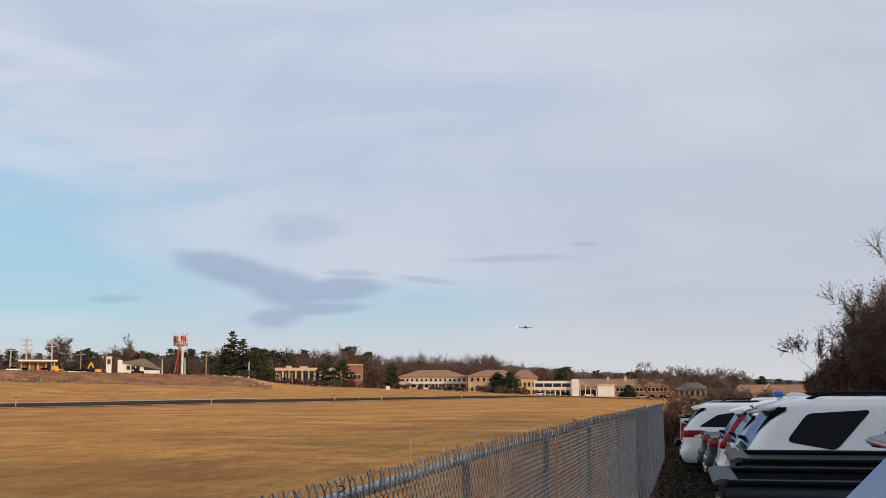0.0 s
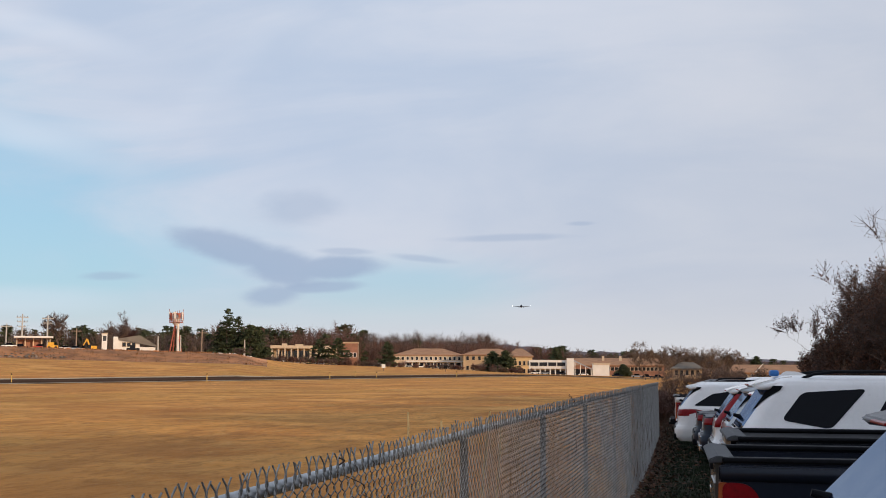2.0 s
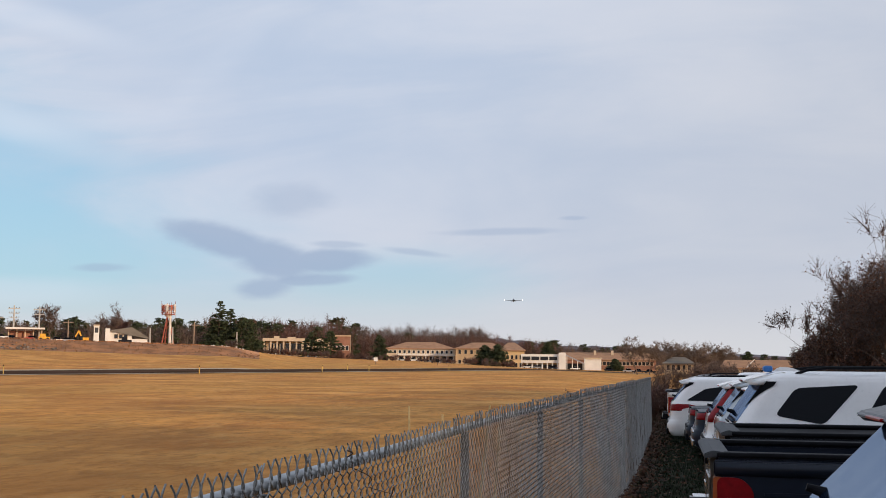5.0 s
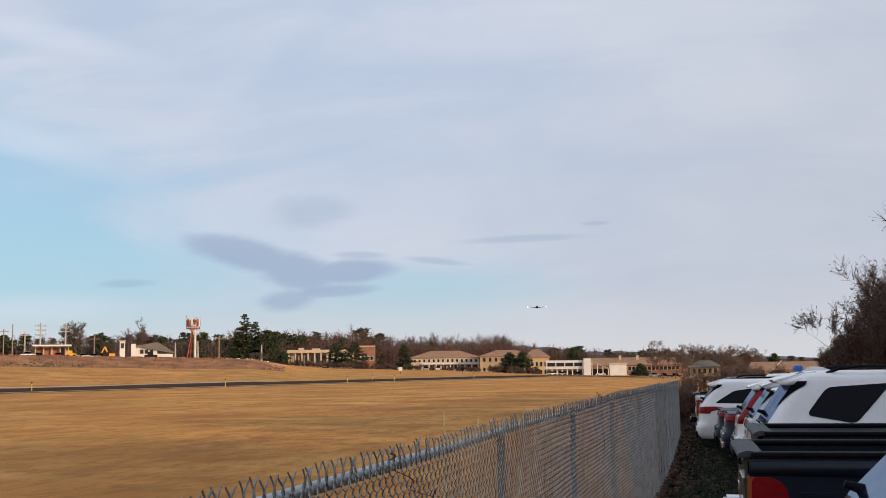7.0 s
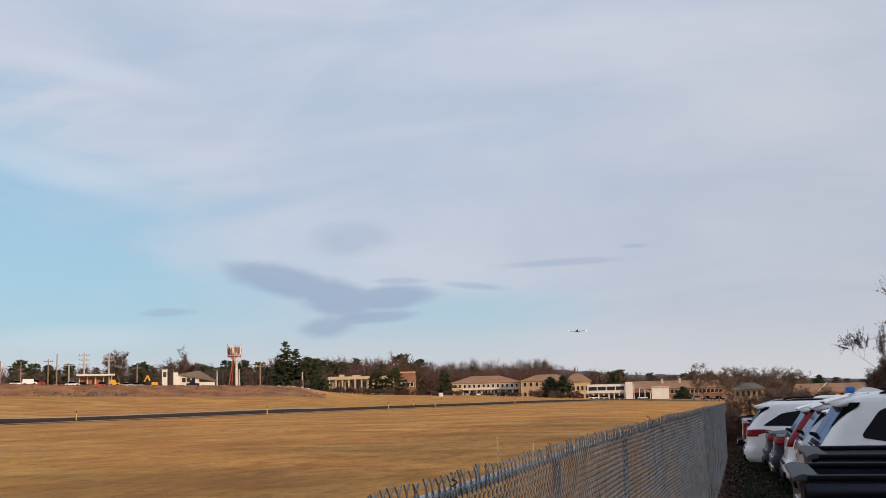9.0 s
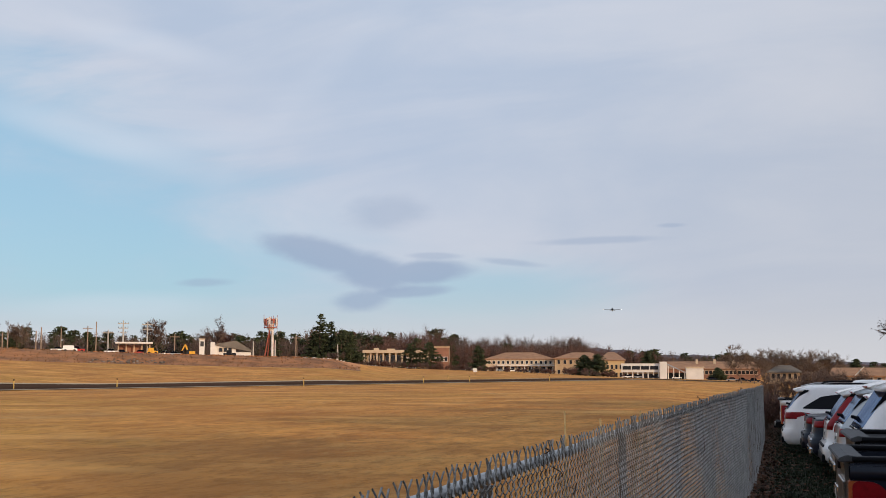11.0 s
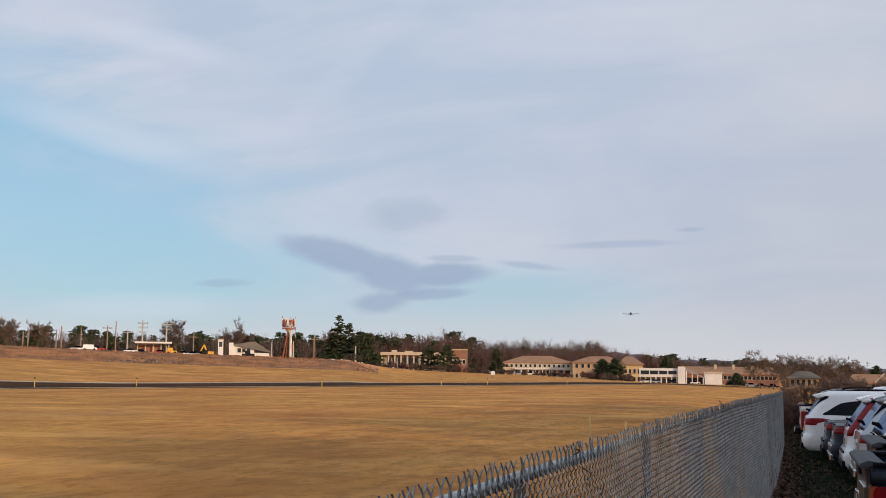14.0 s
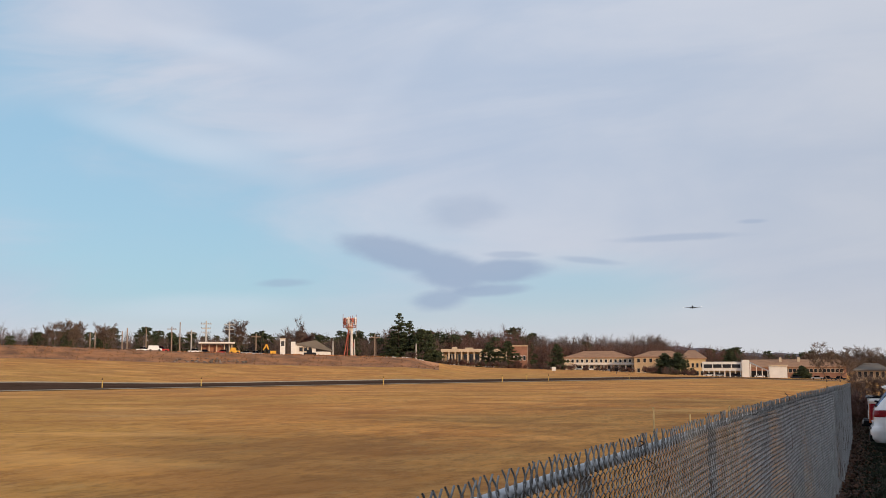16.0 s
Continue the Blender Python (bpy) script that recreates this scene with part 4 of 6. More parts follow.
    part("boot_lip" if deck else "rear_wiper", wp, BLACKTRIM, t)
    bm = bmesh.new()
    box(bm, 0.02 + 0.03, -0.42, belt - 0.36, 0.13, 0.42, belt - 0.33, 0.01)
    part("tailgate_strip", bm, CHROME, t)
    if rack:
        for s in (-1, 1):
            ry = s * w * 0.70
            xs = np.array([slant + 0.55, slant + 0.70, slant + 0.95, slant + 1.6, L - 2.75, L - 2.45, L - 2.3])
            zs = np.array([H - 0.035, H + 0.02, H + 0.05, H + 0.055, H + 0.05, H + 0.02, H - 0.035])
            tubes("roof_rail", [np.stack([xs, np.full(7, ry), zs], -1)], [0.020], 8, BLACKTRIM, t, "black roof rail")
    for wx in (0.95, L - 0.95):
        for s in (-1, 1):
            wheel(t, wx, s * (w - 0.11))
            # black disc paints in the shade of a wheel opening that isn't cut
            bm = bmesh.new()
            bmesh.ops.create_cone(bm, cap_ends=True, segments=24, radius1=0.44, radius2=0.44, depth=0.03, matrix=pose(wx, s * (w - 0.012), 0.40, 90))
            part("arch_shade_disc", bm, BLACKTRIM, t)
    mirror_part(t, L - 1.75, -w - 0.10, belt + 0.05, paint)
    mirror_part(t, L - 1.75, w + 0.10, belt + 0.05, paint)
    for s in (-1, 1):
        sh.side_patch("door_handle", [(1.9, belt - 0.16), (2.12, belt - 0.16), (2.12, belt - 0.12), (1.9, belt - 0.12)], paint, t, "", 0.03, 0.02, s)
        sh.side_patch("side_moulding", [(0.9, 0.40), (L - 0.9, 0.40), (L - 0.9, 0.47), (0.9, 0.47)], trim, t, "", 0.012, 0.02, s)
    return t


def pickup(x, y, paint, label, tail=GREYTRIM, gate=None, L=5.7, W=2.0, rail=1.24, H=1.82, lampw=0.14, chrome=True, group="parked cars", lid=False):
    """A pickup truck: open bed with capped rails, tailgate, lamps, chrome bumper, cab and wheels."""
    t = thing("pickup_truck", x, y, float(height(x + 1.0, y)) + 0.014, 0, label, "pickup truck", group)
    w, gate = W / 2, gate or paint
    for s in (-1, 1):
        bm = bmesh.new()
        prism(bm, [(0.10, 0.52), (2.05, 0.52), (2.05, rail - 0.02), (0.05, rail - 0.02), (0.04, 0.95)], "y", s * (w - 0.13), s * w)
        bmesh.ops.bevel(bm, geom=list(bm.edges), offset=0.025, segments=2, affect="EDGES")
        bd = part("bed_side", bm, paint, t)
        bm = bmesh.new()
        box(bm, 0.06, min(s * (w - 0.15), s * (w + 0.006)), rail - 0.025, 2.04, max(s * (w - 0.15), s * (w + 0.006)), rail + 0.018, 0.014)
        part("bed_rail_cap", bm, BLACKTRIM, bd, "black plastic bed rail cap")
        bm = bmesh.new()
        prism(bm, [(0.45, 0.80), (1.95, 0.80), (1.95, 0.83), (0.45, 0.83)], "y", s * (w - 0.01), s * (w + 0.012))
        part("side_crease", bm, paint, bd)
        ya, yb = sorted((s * (w - 0.10), s * (w + 0.012)))
        bm = bmesh.new()
        prism(bm, rounded([(0.055, 0.56), (0.34, 0.56), (0.37, 0.84), (0.27, rail - 0.20), (0.055, rail - 0.19)], 0.07), "y", ya, yb)
        lp = part("tail_lamp", bm, REDLENS, t, "dark red tail lamp wrapped round the bed corner")
        bm = bmesh.new()
        prism(bm, rounded([(0.012, 0.56), (0.10, 0.56), (0.10, rail - 0.19), (0.025, rail - 0.195)], 0.02), "y", min(s * (w - lampw), s * (w + 0.006)), max(s * (w - lampw), s * (w + 0.006)))
        part("lens_insert", bm, AMBERLENS, lp, "amber corner lens")
        bm = bmesh.new()
        prism(bm, rounded([(0.10, 0.64), (0.30, 0.64), (0.30, 0.78), (0.10, 0.78)], 0.05), "y", min(s * (w + 0.005), s * (w + 0.016)), max(s * (w + 0.005), s * (w + 0.016)))
        part("lens_cell", bm, CARRED, lp, "bright red inner cell")
        bm = bmesh.new()
        prism(bm, [(0.03, rail - 0.18), (2.04, rail - 0.20), (2.04, rail - 0.06), (0.03, rail - 0.05)], "y", min(s * (w - 0.02), s * (w + 0.018)), max(s * (w - 0.02), s * (w + 0.018)))
        bmesh.ops.bevel(bm, geom=list(bm.edges), offset=0.012, segments=2, affect="EDGES")
        part("shoulder_band", bm, paint, bd, "", True)
    bm = bmesh.new()
    prism(bm, [(0.03, 0.60), (0.0, 0.68), (0.018, 0.95), (-0.005, rail - 0.05), (0.0, rail - 0.01), (0.075, rail - 0.01), (0.085, 0.60)], "y", -(w - lampw - 0.01), w - lampw - 0.01)
    bmesh.ops.bevel(bm, geom=list(bm.edges), offset=0.010, segments=2, affect="EDGES")
    tg = part("tailgate", bm, gate, t)
    bm = bmesh.new()
    prism(bm, [(-0.05, rail - 0.035), (-0.055, rail + 0.000), (0.02, rail + 0.030), (0.17, rail + 0.012), (0.17, rail - 0.02)], "y", -(w - 0.02), w - 0.02)
    bmesh.ops.bevel(bm, geom=list(bm.edges), offset=0.008, segments=2, affect="EDGES")
    part("tailgate_cap", bm, tail, tg, "matt grey plastic cap with spoiler lip")
    part("tailgate_handle", box(bmesh.new(), -0.02, -0.13, 1.0, 0.03, 0.13, 1.09, 0.015), BLACKTRIM, tg, "black recessed handle")
    part("tailgate_badge", box(bmesh.new(), -0.006, 0.30, 0.74, 0.02, 0.58, 0.79, 0.006), CHROME, tg, "plain chrome strip")
    part("tailgate_panel", box(bmesh.new(), -0.004, -w * 0.62, 0.72, 0.02, w * 0.22, 0.92, 0.01), gate, tg)
    part("bed_floor", box(bmesh.new(), 0.09, -(w - 0.13), 0.70, 2.05, w - 0.13, 0.74 if not lid else rail - 0.03), BLACKTRIM, t, "black bed liner")
    bm = bmesh.new()
    prism(bm, [(-0.16, 0.46), (-0.14, 0.62), (0.10, 0.62), (0.12, 0.46)], "y", -w * 0.94, w * 0.94)
    bmesh.ops.bevel(bm, geom=list(bm.edges), offset=0.025, segments=2, affect="EDGES")
    bp = part("bumper", bm, CHROME if chrome else BLACKTRIM, t, "chrome step bumper" if chrome else "black step bumper")
    part("bumper_pad", box(bmesh.new(), -0.15, -w * 0.45, 0.615, 0.05, w * 0.45, 0.635, 0.006), BLACKTRIM, bp)
    part("tow_hitch", box(bmesh.new(), -0.20, -0.05, 0.40, 0.05, 0.05, 0.47, 0.01), BLACKTRIM, bp)
    part("number_plate", box(bmesh.new(), -0.172, -0.15, 0.475, -0.14, 0.15, 0.60, 0.004), LINE, bp, "pale number plate")
    # cab
    sh = Shell([(0.34, 2.12, L - 0.1, w * 0.95, 0.1), (0.55, 2.10, L, w, 0.1), (rail - 0.12, 2.10, L - 0.1, w, 0.1), (rail, 2.10, L - 0.9, w * 0.97, 0.1), (rail + 0.02, 2.12, L - 1.35, w * 0.95, 0.1),
                (H - 0.09, 2.30, L - 2.15, w * 0.83, 0.12), (H - 0.03, 2.36, L - 2.25, w * 0.78, 0.14), (H, 2.55, L - 2.5, w * 0.62, 0.16)])
    part("cab", sh.body(bmesh.new(), 2), paint, t, "", True)
    sh.rear_patch("cab_glass", -w * 0.68, w * 0.68, rail + 0.06, H - 0.14, REARGLASS, t, "dark rear cab window", 0.006, 8, 3)
    for s in (-1, 1):
        sh.side_patch("side_window", [(2.42, rail + 0.05), (3.25, rail + 0.05), (3.18, H - 0.14), (2.55, H - 0.14)], CARGLASS, t, "", 0.006, 0.07, s)
        sh.side_patch("side_window", [(3.33, rail + 0.05), (L - 1.55, rail + 0.05), (L - 2.05, H - 0.14), (3.27, H - 0.14)], CARGLASS, t, "", 0.006, 0.07, s)
        for wx in (1.05, L - 1.0):
            wheel(t, wx, s * (w - 0.12), 0.39, 0.26)
    mirror_part(t, L - 1.8, -w - 0.12, rail + 0.12, BLACKTRIM)
    mirror_part(t, L - 1.8, w + 0.12, rail + 0.12, BLACKTRIM)
    part("chassis", box(bmesh.new(), 0.15, -w * 0.5, 0.36, L - 0.4, w * 0.5, 0.60), BLACKTRIM, t)
    return t


def qwin(L, belt, top, s=0.34):
    """Side glass of an estate: rear quarter, rear door, front door."""
    return [[(0.62, belt + 0.09), (0.76, top - 0.13), (1.55, top - 0.08), (1.20, belt + 0.04)], [(1.66, belt + 0.05), (1.93, top - 0.08), (2.72, top - 0.08), (2.78, belt + 0.04)], [(2.86, belt + 0.04), (2.80, top - 0.08), (L - 1.95, top - 0.08), (L - 1.25, belt + 0.06)]]


SEDAN = [[(1.45, 1.12), (1.75, 1.34), (2.35, 1.37), (2.40, 1.11)], [(2.48, 1.11), (2.43, 1.37), (2.75, 1.37), (3.45, 1.13)]]
# nearest: dark hatch with a raked tail, then two dark pickups, the big white SUV and the row beyond
wagon(0.61, 6.3, CARBLACK, "black hatchback with a steeply raked rear window on the asphalt", "car", 4.5, 1.84, 1.73, 1.0, 0.57, "side", False, lip=-0.10, windows=qwin(4.5, 1.0, 1.66), name="hatchback", fins=False)
pickup(0.36, 10.95, CARDARK, "dark blue-grey pickup truck with a grey-capped tailgate and open bed", gate=CARGREY, rail=1.15, W=1.80)
pickup(0.62, 13.30, CARBLACK, "black pickup truck with a flat bed lid beside the white car", rail=1.225, W=1.85, lid=True)
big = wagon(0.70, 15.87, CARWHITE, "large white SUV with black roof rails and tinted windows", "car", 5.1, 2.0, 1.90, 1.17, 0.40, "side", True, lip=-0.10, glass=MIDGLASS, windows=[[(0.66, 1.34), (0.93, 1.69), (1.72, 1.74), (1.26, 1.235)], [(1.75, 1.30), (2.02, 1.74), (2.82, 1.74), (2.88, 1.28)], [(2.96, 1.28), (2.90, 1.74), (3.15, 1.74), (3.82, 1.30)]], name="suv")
bm = bmesh.new()
prism(bm, [(0.70, 1.86), (0.80, 1.955), (0.96, 1.95), (1.14, 1.885)], "y", -0.05, 0.05)
bmesh.ops.bevel(bm, geom=list(bm.edges), offset=0.02, segments=2, affect="EDGES")
part("antenna_fin", bm, CARWHITE, big, "white shark-fin antenna")
bm = bmesh.new()
bz = float(height(1.7, 15.87)) + 0.014 + 1.885
box(bm, 1.30, 15.72, bz, 1.42, 15.96, bz + 0.085, 0.03)
tagged(part("blue_cap", bm, BLUECAP), "small bright blue cap lying on the white car roof", "cap")
wagon(0.95, 18.55, CARWHITE, "white SUV with a black-finned roof spoiler", "car", 4.7, 1.90, 1.74, 1.05, 0.36, "side", False, windows=qwin(4.7, 1.05, 1.67))
wagon(0.80, 21.15, CARSILVER, "silver SUV with a dark lower bumper and chrome strip", "car", 4.7, 1.88, 1.80, 1.08, 0.42, "side", False, lip=-0.06, windows=qwin(4.7, 1.08, 1.73), trim=CHROME)
wagon(0.72, 23.7, CARWHITE, "white SUV with tall red lamps beside the rear window", "car", 4.7, 1.92, 1.77, 1.06, 0.40, "pillar", False, lip=-0.06, windows=qwin(4.7, 1.06, 1.70))
wagon(0.58, 26.3, CARDARK, "dark blue saloon with a bright bumper strip", "car", 4.7, 1.86, 1.45, 1.06, 0.62, "side", False, windows=SEDAN, trim=CHROME, name="saloon_car", deck=0.62, spoiler=False)
wagon(0.50, 28.9, CARDARK, "dark blue saloon with a chrome-edged bumper", "car", 4.7, 1.86, 1.45, 1.06, 0.62, "side", False, windows=SEDAN, name="saloon_car", deck=0.62, spoiler=False)
wagon(0.06, 31.6, CARWHITE, "white minivan with red wedge lamps and swept side glass", "van", 5.1, 1.99, 1.80, 1.12, 0.42, "wedge", False, windows=[[(0.50, 1.19), (1.0, 1.50), (2.0, 1.64), (2.2, 1.16)], [(2.28, 1.16), (2.2, 1.65), (3.1, 1.65), (3.5, 1.18)]], name="minivan")
wagon(0.38, 34.6, CARWHITE, "white SUV with black roof bars", "car", 4.8, 1.94, 1.78, 1.06, 0.36, "side", True, windows=qwin(4.8, 1.06, 1.71))
pickup(0.10, 38.2, CARWHITE, "white pickup truck with red tail lamps", rail=1.34, H=1.95, chrome=False)
wagon(0.60, 41.2, CARBLACK, "black SUV parked beyond the white pickup", "car", 4.8, 1.94, 1.86, 1.1, 0.36, "side", True, windows=qwin(4.8, 1.1, 1.79))


# ---- buildings far across the field ----
class Site:
    """A far building's own axes: x to the right, y away, origin on the ground at the middle bearing."""

    def __init__(self, name, b0, b1, d, label, category="building", turn=0.0, base=None):
        self.bm, self.d = (b0 + b1) / 2, d
        x, y = place(self.bm, d)
        self.g = float(height(x, y)) if base is None else base
        self.t = thing(name, x, y, self.g, -self.bm + turn, label, category)

    def x(self, b):
        return self.d * math.tan(radians(b - self.bm))

    def z(self, h):
        return h - self.g

    def box(self, name, x0, y0, z0, x1, y1, z1, mat, parent=None, label=""):
        return boxpart(name, (x0, y0, z0, x1, y1, z1), mat, parent or self.t, label)

    def windows(self, x0, x1, y, z0, z1, count, width, frame_mat=WHITEWALL, parent=None):
        for k in range(count):
            c = x0 + (x1 - x0) * (k + 0.5) / count
            fr = self.box("window", c - width / 2 - 0.12, y - 0.10, z0 - 0.12, c + width / 2 + 0.12, y + 0.05, z1 + 0.12, frame_mat, parent)
            self.box("pane", c - width / 2, y - 0.14, z0, c + width / 2, y - 0.02, z1, DARKGLASS, fr)

    def hip(self, name, x0, x1, y0, y1, ze, zr, mat, inset=None, over=0.6):
        x0, x1, y0, y1 = x0 - over, x1 + over, y0 - over, y1 + over
        inset = (y1 - y0) / 2 if inset is None else inset
        ym = (y0 + y1) / 2
        v = [(x0, y0, ze), (x1, y0, ze), (x1, y1, ze), (x0, y1, ze), (x0 + inset, ym, zr), (x1 - inset, ym, zr), (x0, y0, ze - 0.3), (x1, y0, ze - 0.3), (x1, y1, ze - 0.3), (x0, y1, ze - 0.3)]
        f = [(0, 1, 5, 4), (1, 2, 5), (2, 3, 4, 5), (3, 0, 4), (6, 7, 1, 0), (7, 8, 2, 1), (8, 9, 3, 2), (9, 6, 0, 3), (9, 8, 7, 6)]
        return obj(name, v, f, mat, self.t)


# flat-roofed hall with a row of columns
s = Site("flat_roofed_hall", -19.85, -16.51, 425, "cream flat-roofed hall with a colonnade and dark glazing")
a, b = s.x(-19.85), s.x(-16.51)
zt = s.z(9.40)
s.box("wall", a + 1, 3, 0, b - 1, 16, zt - 1.0, TANBRICK)
s.box("roof", a, 0, zt - 1.1, b, 17, zt, CREAM)
for k in range(11):
    cx = a + 0.6 + (b - a - 1.2) * k / 10
    s.box("column", cx - 0.3, 0.4, -0.5, cx + 0.3, 1.0, zt - 1.1, CREAM)
s.windows(a + 2, b - 2, 2.9, 1.0, zt - 1.9, 10, 1.5)
s.box("roof_unit", a + 4, 5, zt, a + 6, 7, zt + 0.8, CREAM)
s.box("roof_unit", a + 9, 6, zt, a + 12, 8, zt + 0.6, CREAM)
s = Site("brick_block", -16.51, -15.45, 440, "brown brick block with a flat roof beside pines")
zt = s.z(10.56)
s.box("wall", s.x(-16.46), 0, -1, s.x(-15.51), 12, zt, BRICKRED)
s.box("roof", s.x(-16.49), -0.3, zt, s.x(-15.48), 12.3, zt + 0.5, TANBRICK)
s.windows(s.x(-16.40), s.x(-15.56), 0, 3.2, 4.8, 4, 1.0)

# two-storey hipped blocks
s = Site("hipped_office", -13.73, -10.27, 465, "long two-storey tan office with a brown hipped roof")
a, b, ze, zr = s.x(-13.68), s.x(-10.27), s.z(6.50), s.z(9.25)
s.box("wall", a, 0, -1, b, 16, ze, CREAM)
s.hip("roof", a, b, 0, 16, ze, zr, BROWNROOF)
s.windows(a + 0.5, b - 0.5, 0, ze - 2.0, ze - 0.8, 14, 0.9)
s.box("canopy", a + 4, -2.2, 2.35, b, 0, 2.85, WHITEWALL)
for k in range(9):
    cx = a + 4.5 + (b - a - 5) * k / 8
    s.box("canopy_post", cx - 0.15, -2.1, -0.5, cx + 0.15, -1.8, 2.35, WHITEWALL)
s.windows(a + 4.5, b - 0.5, 0, 0.4, 2.0, 9, 1.8)
s = Site("hipped_annex", -10.27, -6.78, 455, "tan two-storey annex with a brown hipped roof and pale gable")
a, m, b = s.x(-10.24), s.x(-8.04), s.x(-6.83)
ze, zr = s.z(6.62), s.z(9.09)
s.box("wall", a, 0, -1, m, 16, ze, TANBRICK)
s.hip("roof", a, m + 3, 0, 16, ze, zr, BROWNROOF, 7)
s.windows(a + 0.5, m - 0.5, 0, ze - 2.2, ze - 0.7, 7, 1.0, CREAM)
s.windows(a + 0.5, m - 0.5, 0, 0.8, 2.3, 7, 1.0, CREAM)
ze2 = s.z(5.94)
s.box("wing_wall", m + 0.02, -9, -2, b, 14, ze2, pal("yellow_stucco", (0.62, 0.43, 0.22), 0.85, spread=0.12, scale=0.3))
s.hip("wing_roof", m, b, -9, 14, ze2, zr, BROWNROOF, 4)
s.windows(m + 0.6, b - 0.6, -9, 2.6, 4.2, 5, 0.8, CREAM)
s.windows(m + 0.6, b - 0.6, -9, -0.4, 1.2, 5, 0.8, CREAM)

# white terminal with stair tower and glazed lean-to
s = Site("white_terminal", -7.06, -2.99, 420, "white two-storey modern building with ribbon windows and stair tower")
g = [s.x(v) for v in (-6.97, -5.10, -4.74, -3.82, -2.99)]
zt, z0 = s.z(4.39), -2.0
s.box("wall", g[0], 0, zt * 0.42, g[1], 14, zt, WHITEWALL)
s.box("ground_floor", g[0] + 0.4, 2.0, z0, g[1], 13, zt * 0.42, TANBRICK)
s.windows(g[0] + 0.4, g[1] - 0.3, 0, zt - 2.2, zt - 0.9, 4, 2.9)
for k in range(8):
    cx = g[0] + 0.4 + (g[1] - g[0] - 0.8) * k / 7
    s.box("pillar", cx - 0.2, 0.2, z0, cx + 0.2, 0.6, zt * 0.42, WHITEWALL)
s.windows(g[0] + 0.6, g[1] - 0.3, 2.0, 0.2, 1.7, 7, 1.5, TANBRICK)
s.box("stair_tower", g[1] + 0.02, -1.2, z0, g[2], 9, zt + 0.6, WHITEWALL)
bm = bmesh.new()
prism(bm, [(g[2] + 0.02, zt), (g[3], zt * 0.42), (g[3], zt * 0.42 - 0.35), (g[2] + 0.02, zt - 0.4)], "y", -1.0, 12)
part("lean_to_roof", bm, pal("pale_metal_roof", (0.36, 0.37, 0.39), 0.6, spread=0.15, scale=0.4), s.t)
s.box("lean_to_wall", g[2] + 0.02, 3.0, z0, g[3], 11, zt * 0.40, DARKGLASS)
for k in range(4):
    cx = g[2] + 0.4 + (g[3] - g[2] - 0.9) * k / 3
    s.box("porch_post", cx - 0.14, -0.8, z0, cx + 0.14, -0.5, zt * 0.98 - (zt * 0.56) * (cx - g[2]) / (g[3] - g[2]) - 0.38, WHITEWALL)
s.box("side_hall", g[3] + 0.02, 0, z0, g[4], 10, s.z(2.74), WHITEWALL)
s.box("side_hall_cap", g[3] + 0.02, -0.3, s.z(2.74), g[4] + 0.3, 10.3, s.z(2.94) + 0.3, CREAM)

# long shingled sheds behind
s = Site("long_shed", -5.38, -0.31, 470, "long low shed with a brown shingled roof and brick wall")
a, b = s.x(-5.32), s.x(-0.31)
ze, zr = s.z(2.61), s.z(5.58)
s.box("wall", a, 0, -2, b, 20, ze, BRICKRED)
s.hip("roof", a, b, 0, 20, ze, zr, BROWNROOF, 3)
s.windows(a + 18, b - 1, 0, ze - 2.2, ze - 0.8, 14, 1.2, CREAM)
for bx in (-3.30, -2.44, -1.56):
    cx = s.x(bx)
    s.box("chimney", cx - 0.5, 6, ze, cx + 0.5, 7, zr + 0.8, CREAM)
s = Site("tan_house", 0.02, 1.47, 285, "tan house with a grey hipped roof behind bare shrubs")
a, b = s.x(0.07), s.x(1.47)
ze, zr = s.z(1.65), s.z(3.15)
s.box("wall", a, 0, -1, b, 9, ze, TANBRICK)
s.hip("roof", a, b, 0, 9, ze, zr, GREYROOF, 2.5)
s.windows(a + 0.3, b - 0.3, 0, ze - 1.7, ze - 0.5, 5, 0.7, CREAM)
s = Site("barrack_row", 2.81, 6.45, 250, "long cream barrack with a brown shingled roof behind the cars")
a, b = s.x(2.86), s.x(6.45)
ze, zr = s.z(0.86), s.z(2.51)
s.box("wall", a, 0, -2, b, 9, ze, CREAM)
s.hip("roof", a, b, 0, 9, ze, zr, BROWNROOF, 1.0)
s.windows(a + 0.4, b - 0.4, 0, ze - 1.35, ze - 0.45, 9, 0.75, WHITEWALL)
cx = s.x(4.15)
bm = bmesh.new()
prism(bm, [(cx - 0.9, ze), (cx + 0.9, zr + 0.2), (cx + 1.1, zr + 0.2), (cx - 0.6, ze)], "y", -0.72, -0.5)
part("gable_trim", bm, WHITEWALL, s.t)

# ---- works on the plateau ----
s = Site("white_depot", -27.41, -25.33, 330, "white flat-fronted depot with a dark shed roof on the works site")
g = [s.x(v) for v in (-27.36, -27.15, -26.13, -25.39)]
zt = s.z(9.29)
s.box("wall", g[0], 0, -1, g[2], 9, zt, WHITEWALL)
s.box("side_block", g[0] - 0.02, -1.0, -1, g[1], 3, zt + 0.5, WHITEWALL)
bm = bmesh.new()
prism(bm, [(g[1], zt), (g[2] - 0.4, zt + 0.9), (g[2] + 0.1, zt + 0.9), (g[3] + 0.5, zt - 2.0), (g[3] + 0.5, zt - 2.3), (g[1], zt - 0.25)], "y", -0.6, 9.4)
part("shed_roof", bm, GREYROOF, s.t)
s.box("shed_wall", g[2], 0, -1, g[3], 9, zt - 2.3, WHITEWALL)
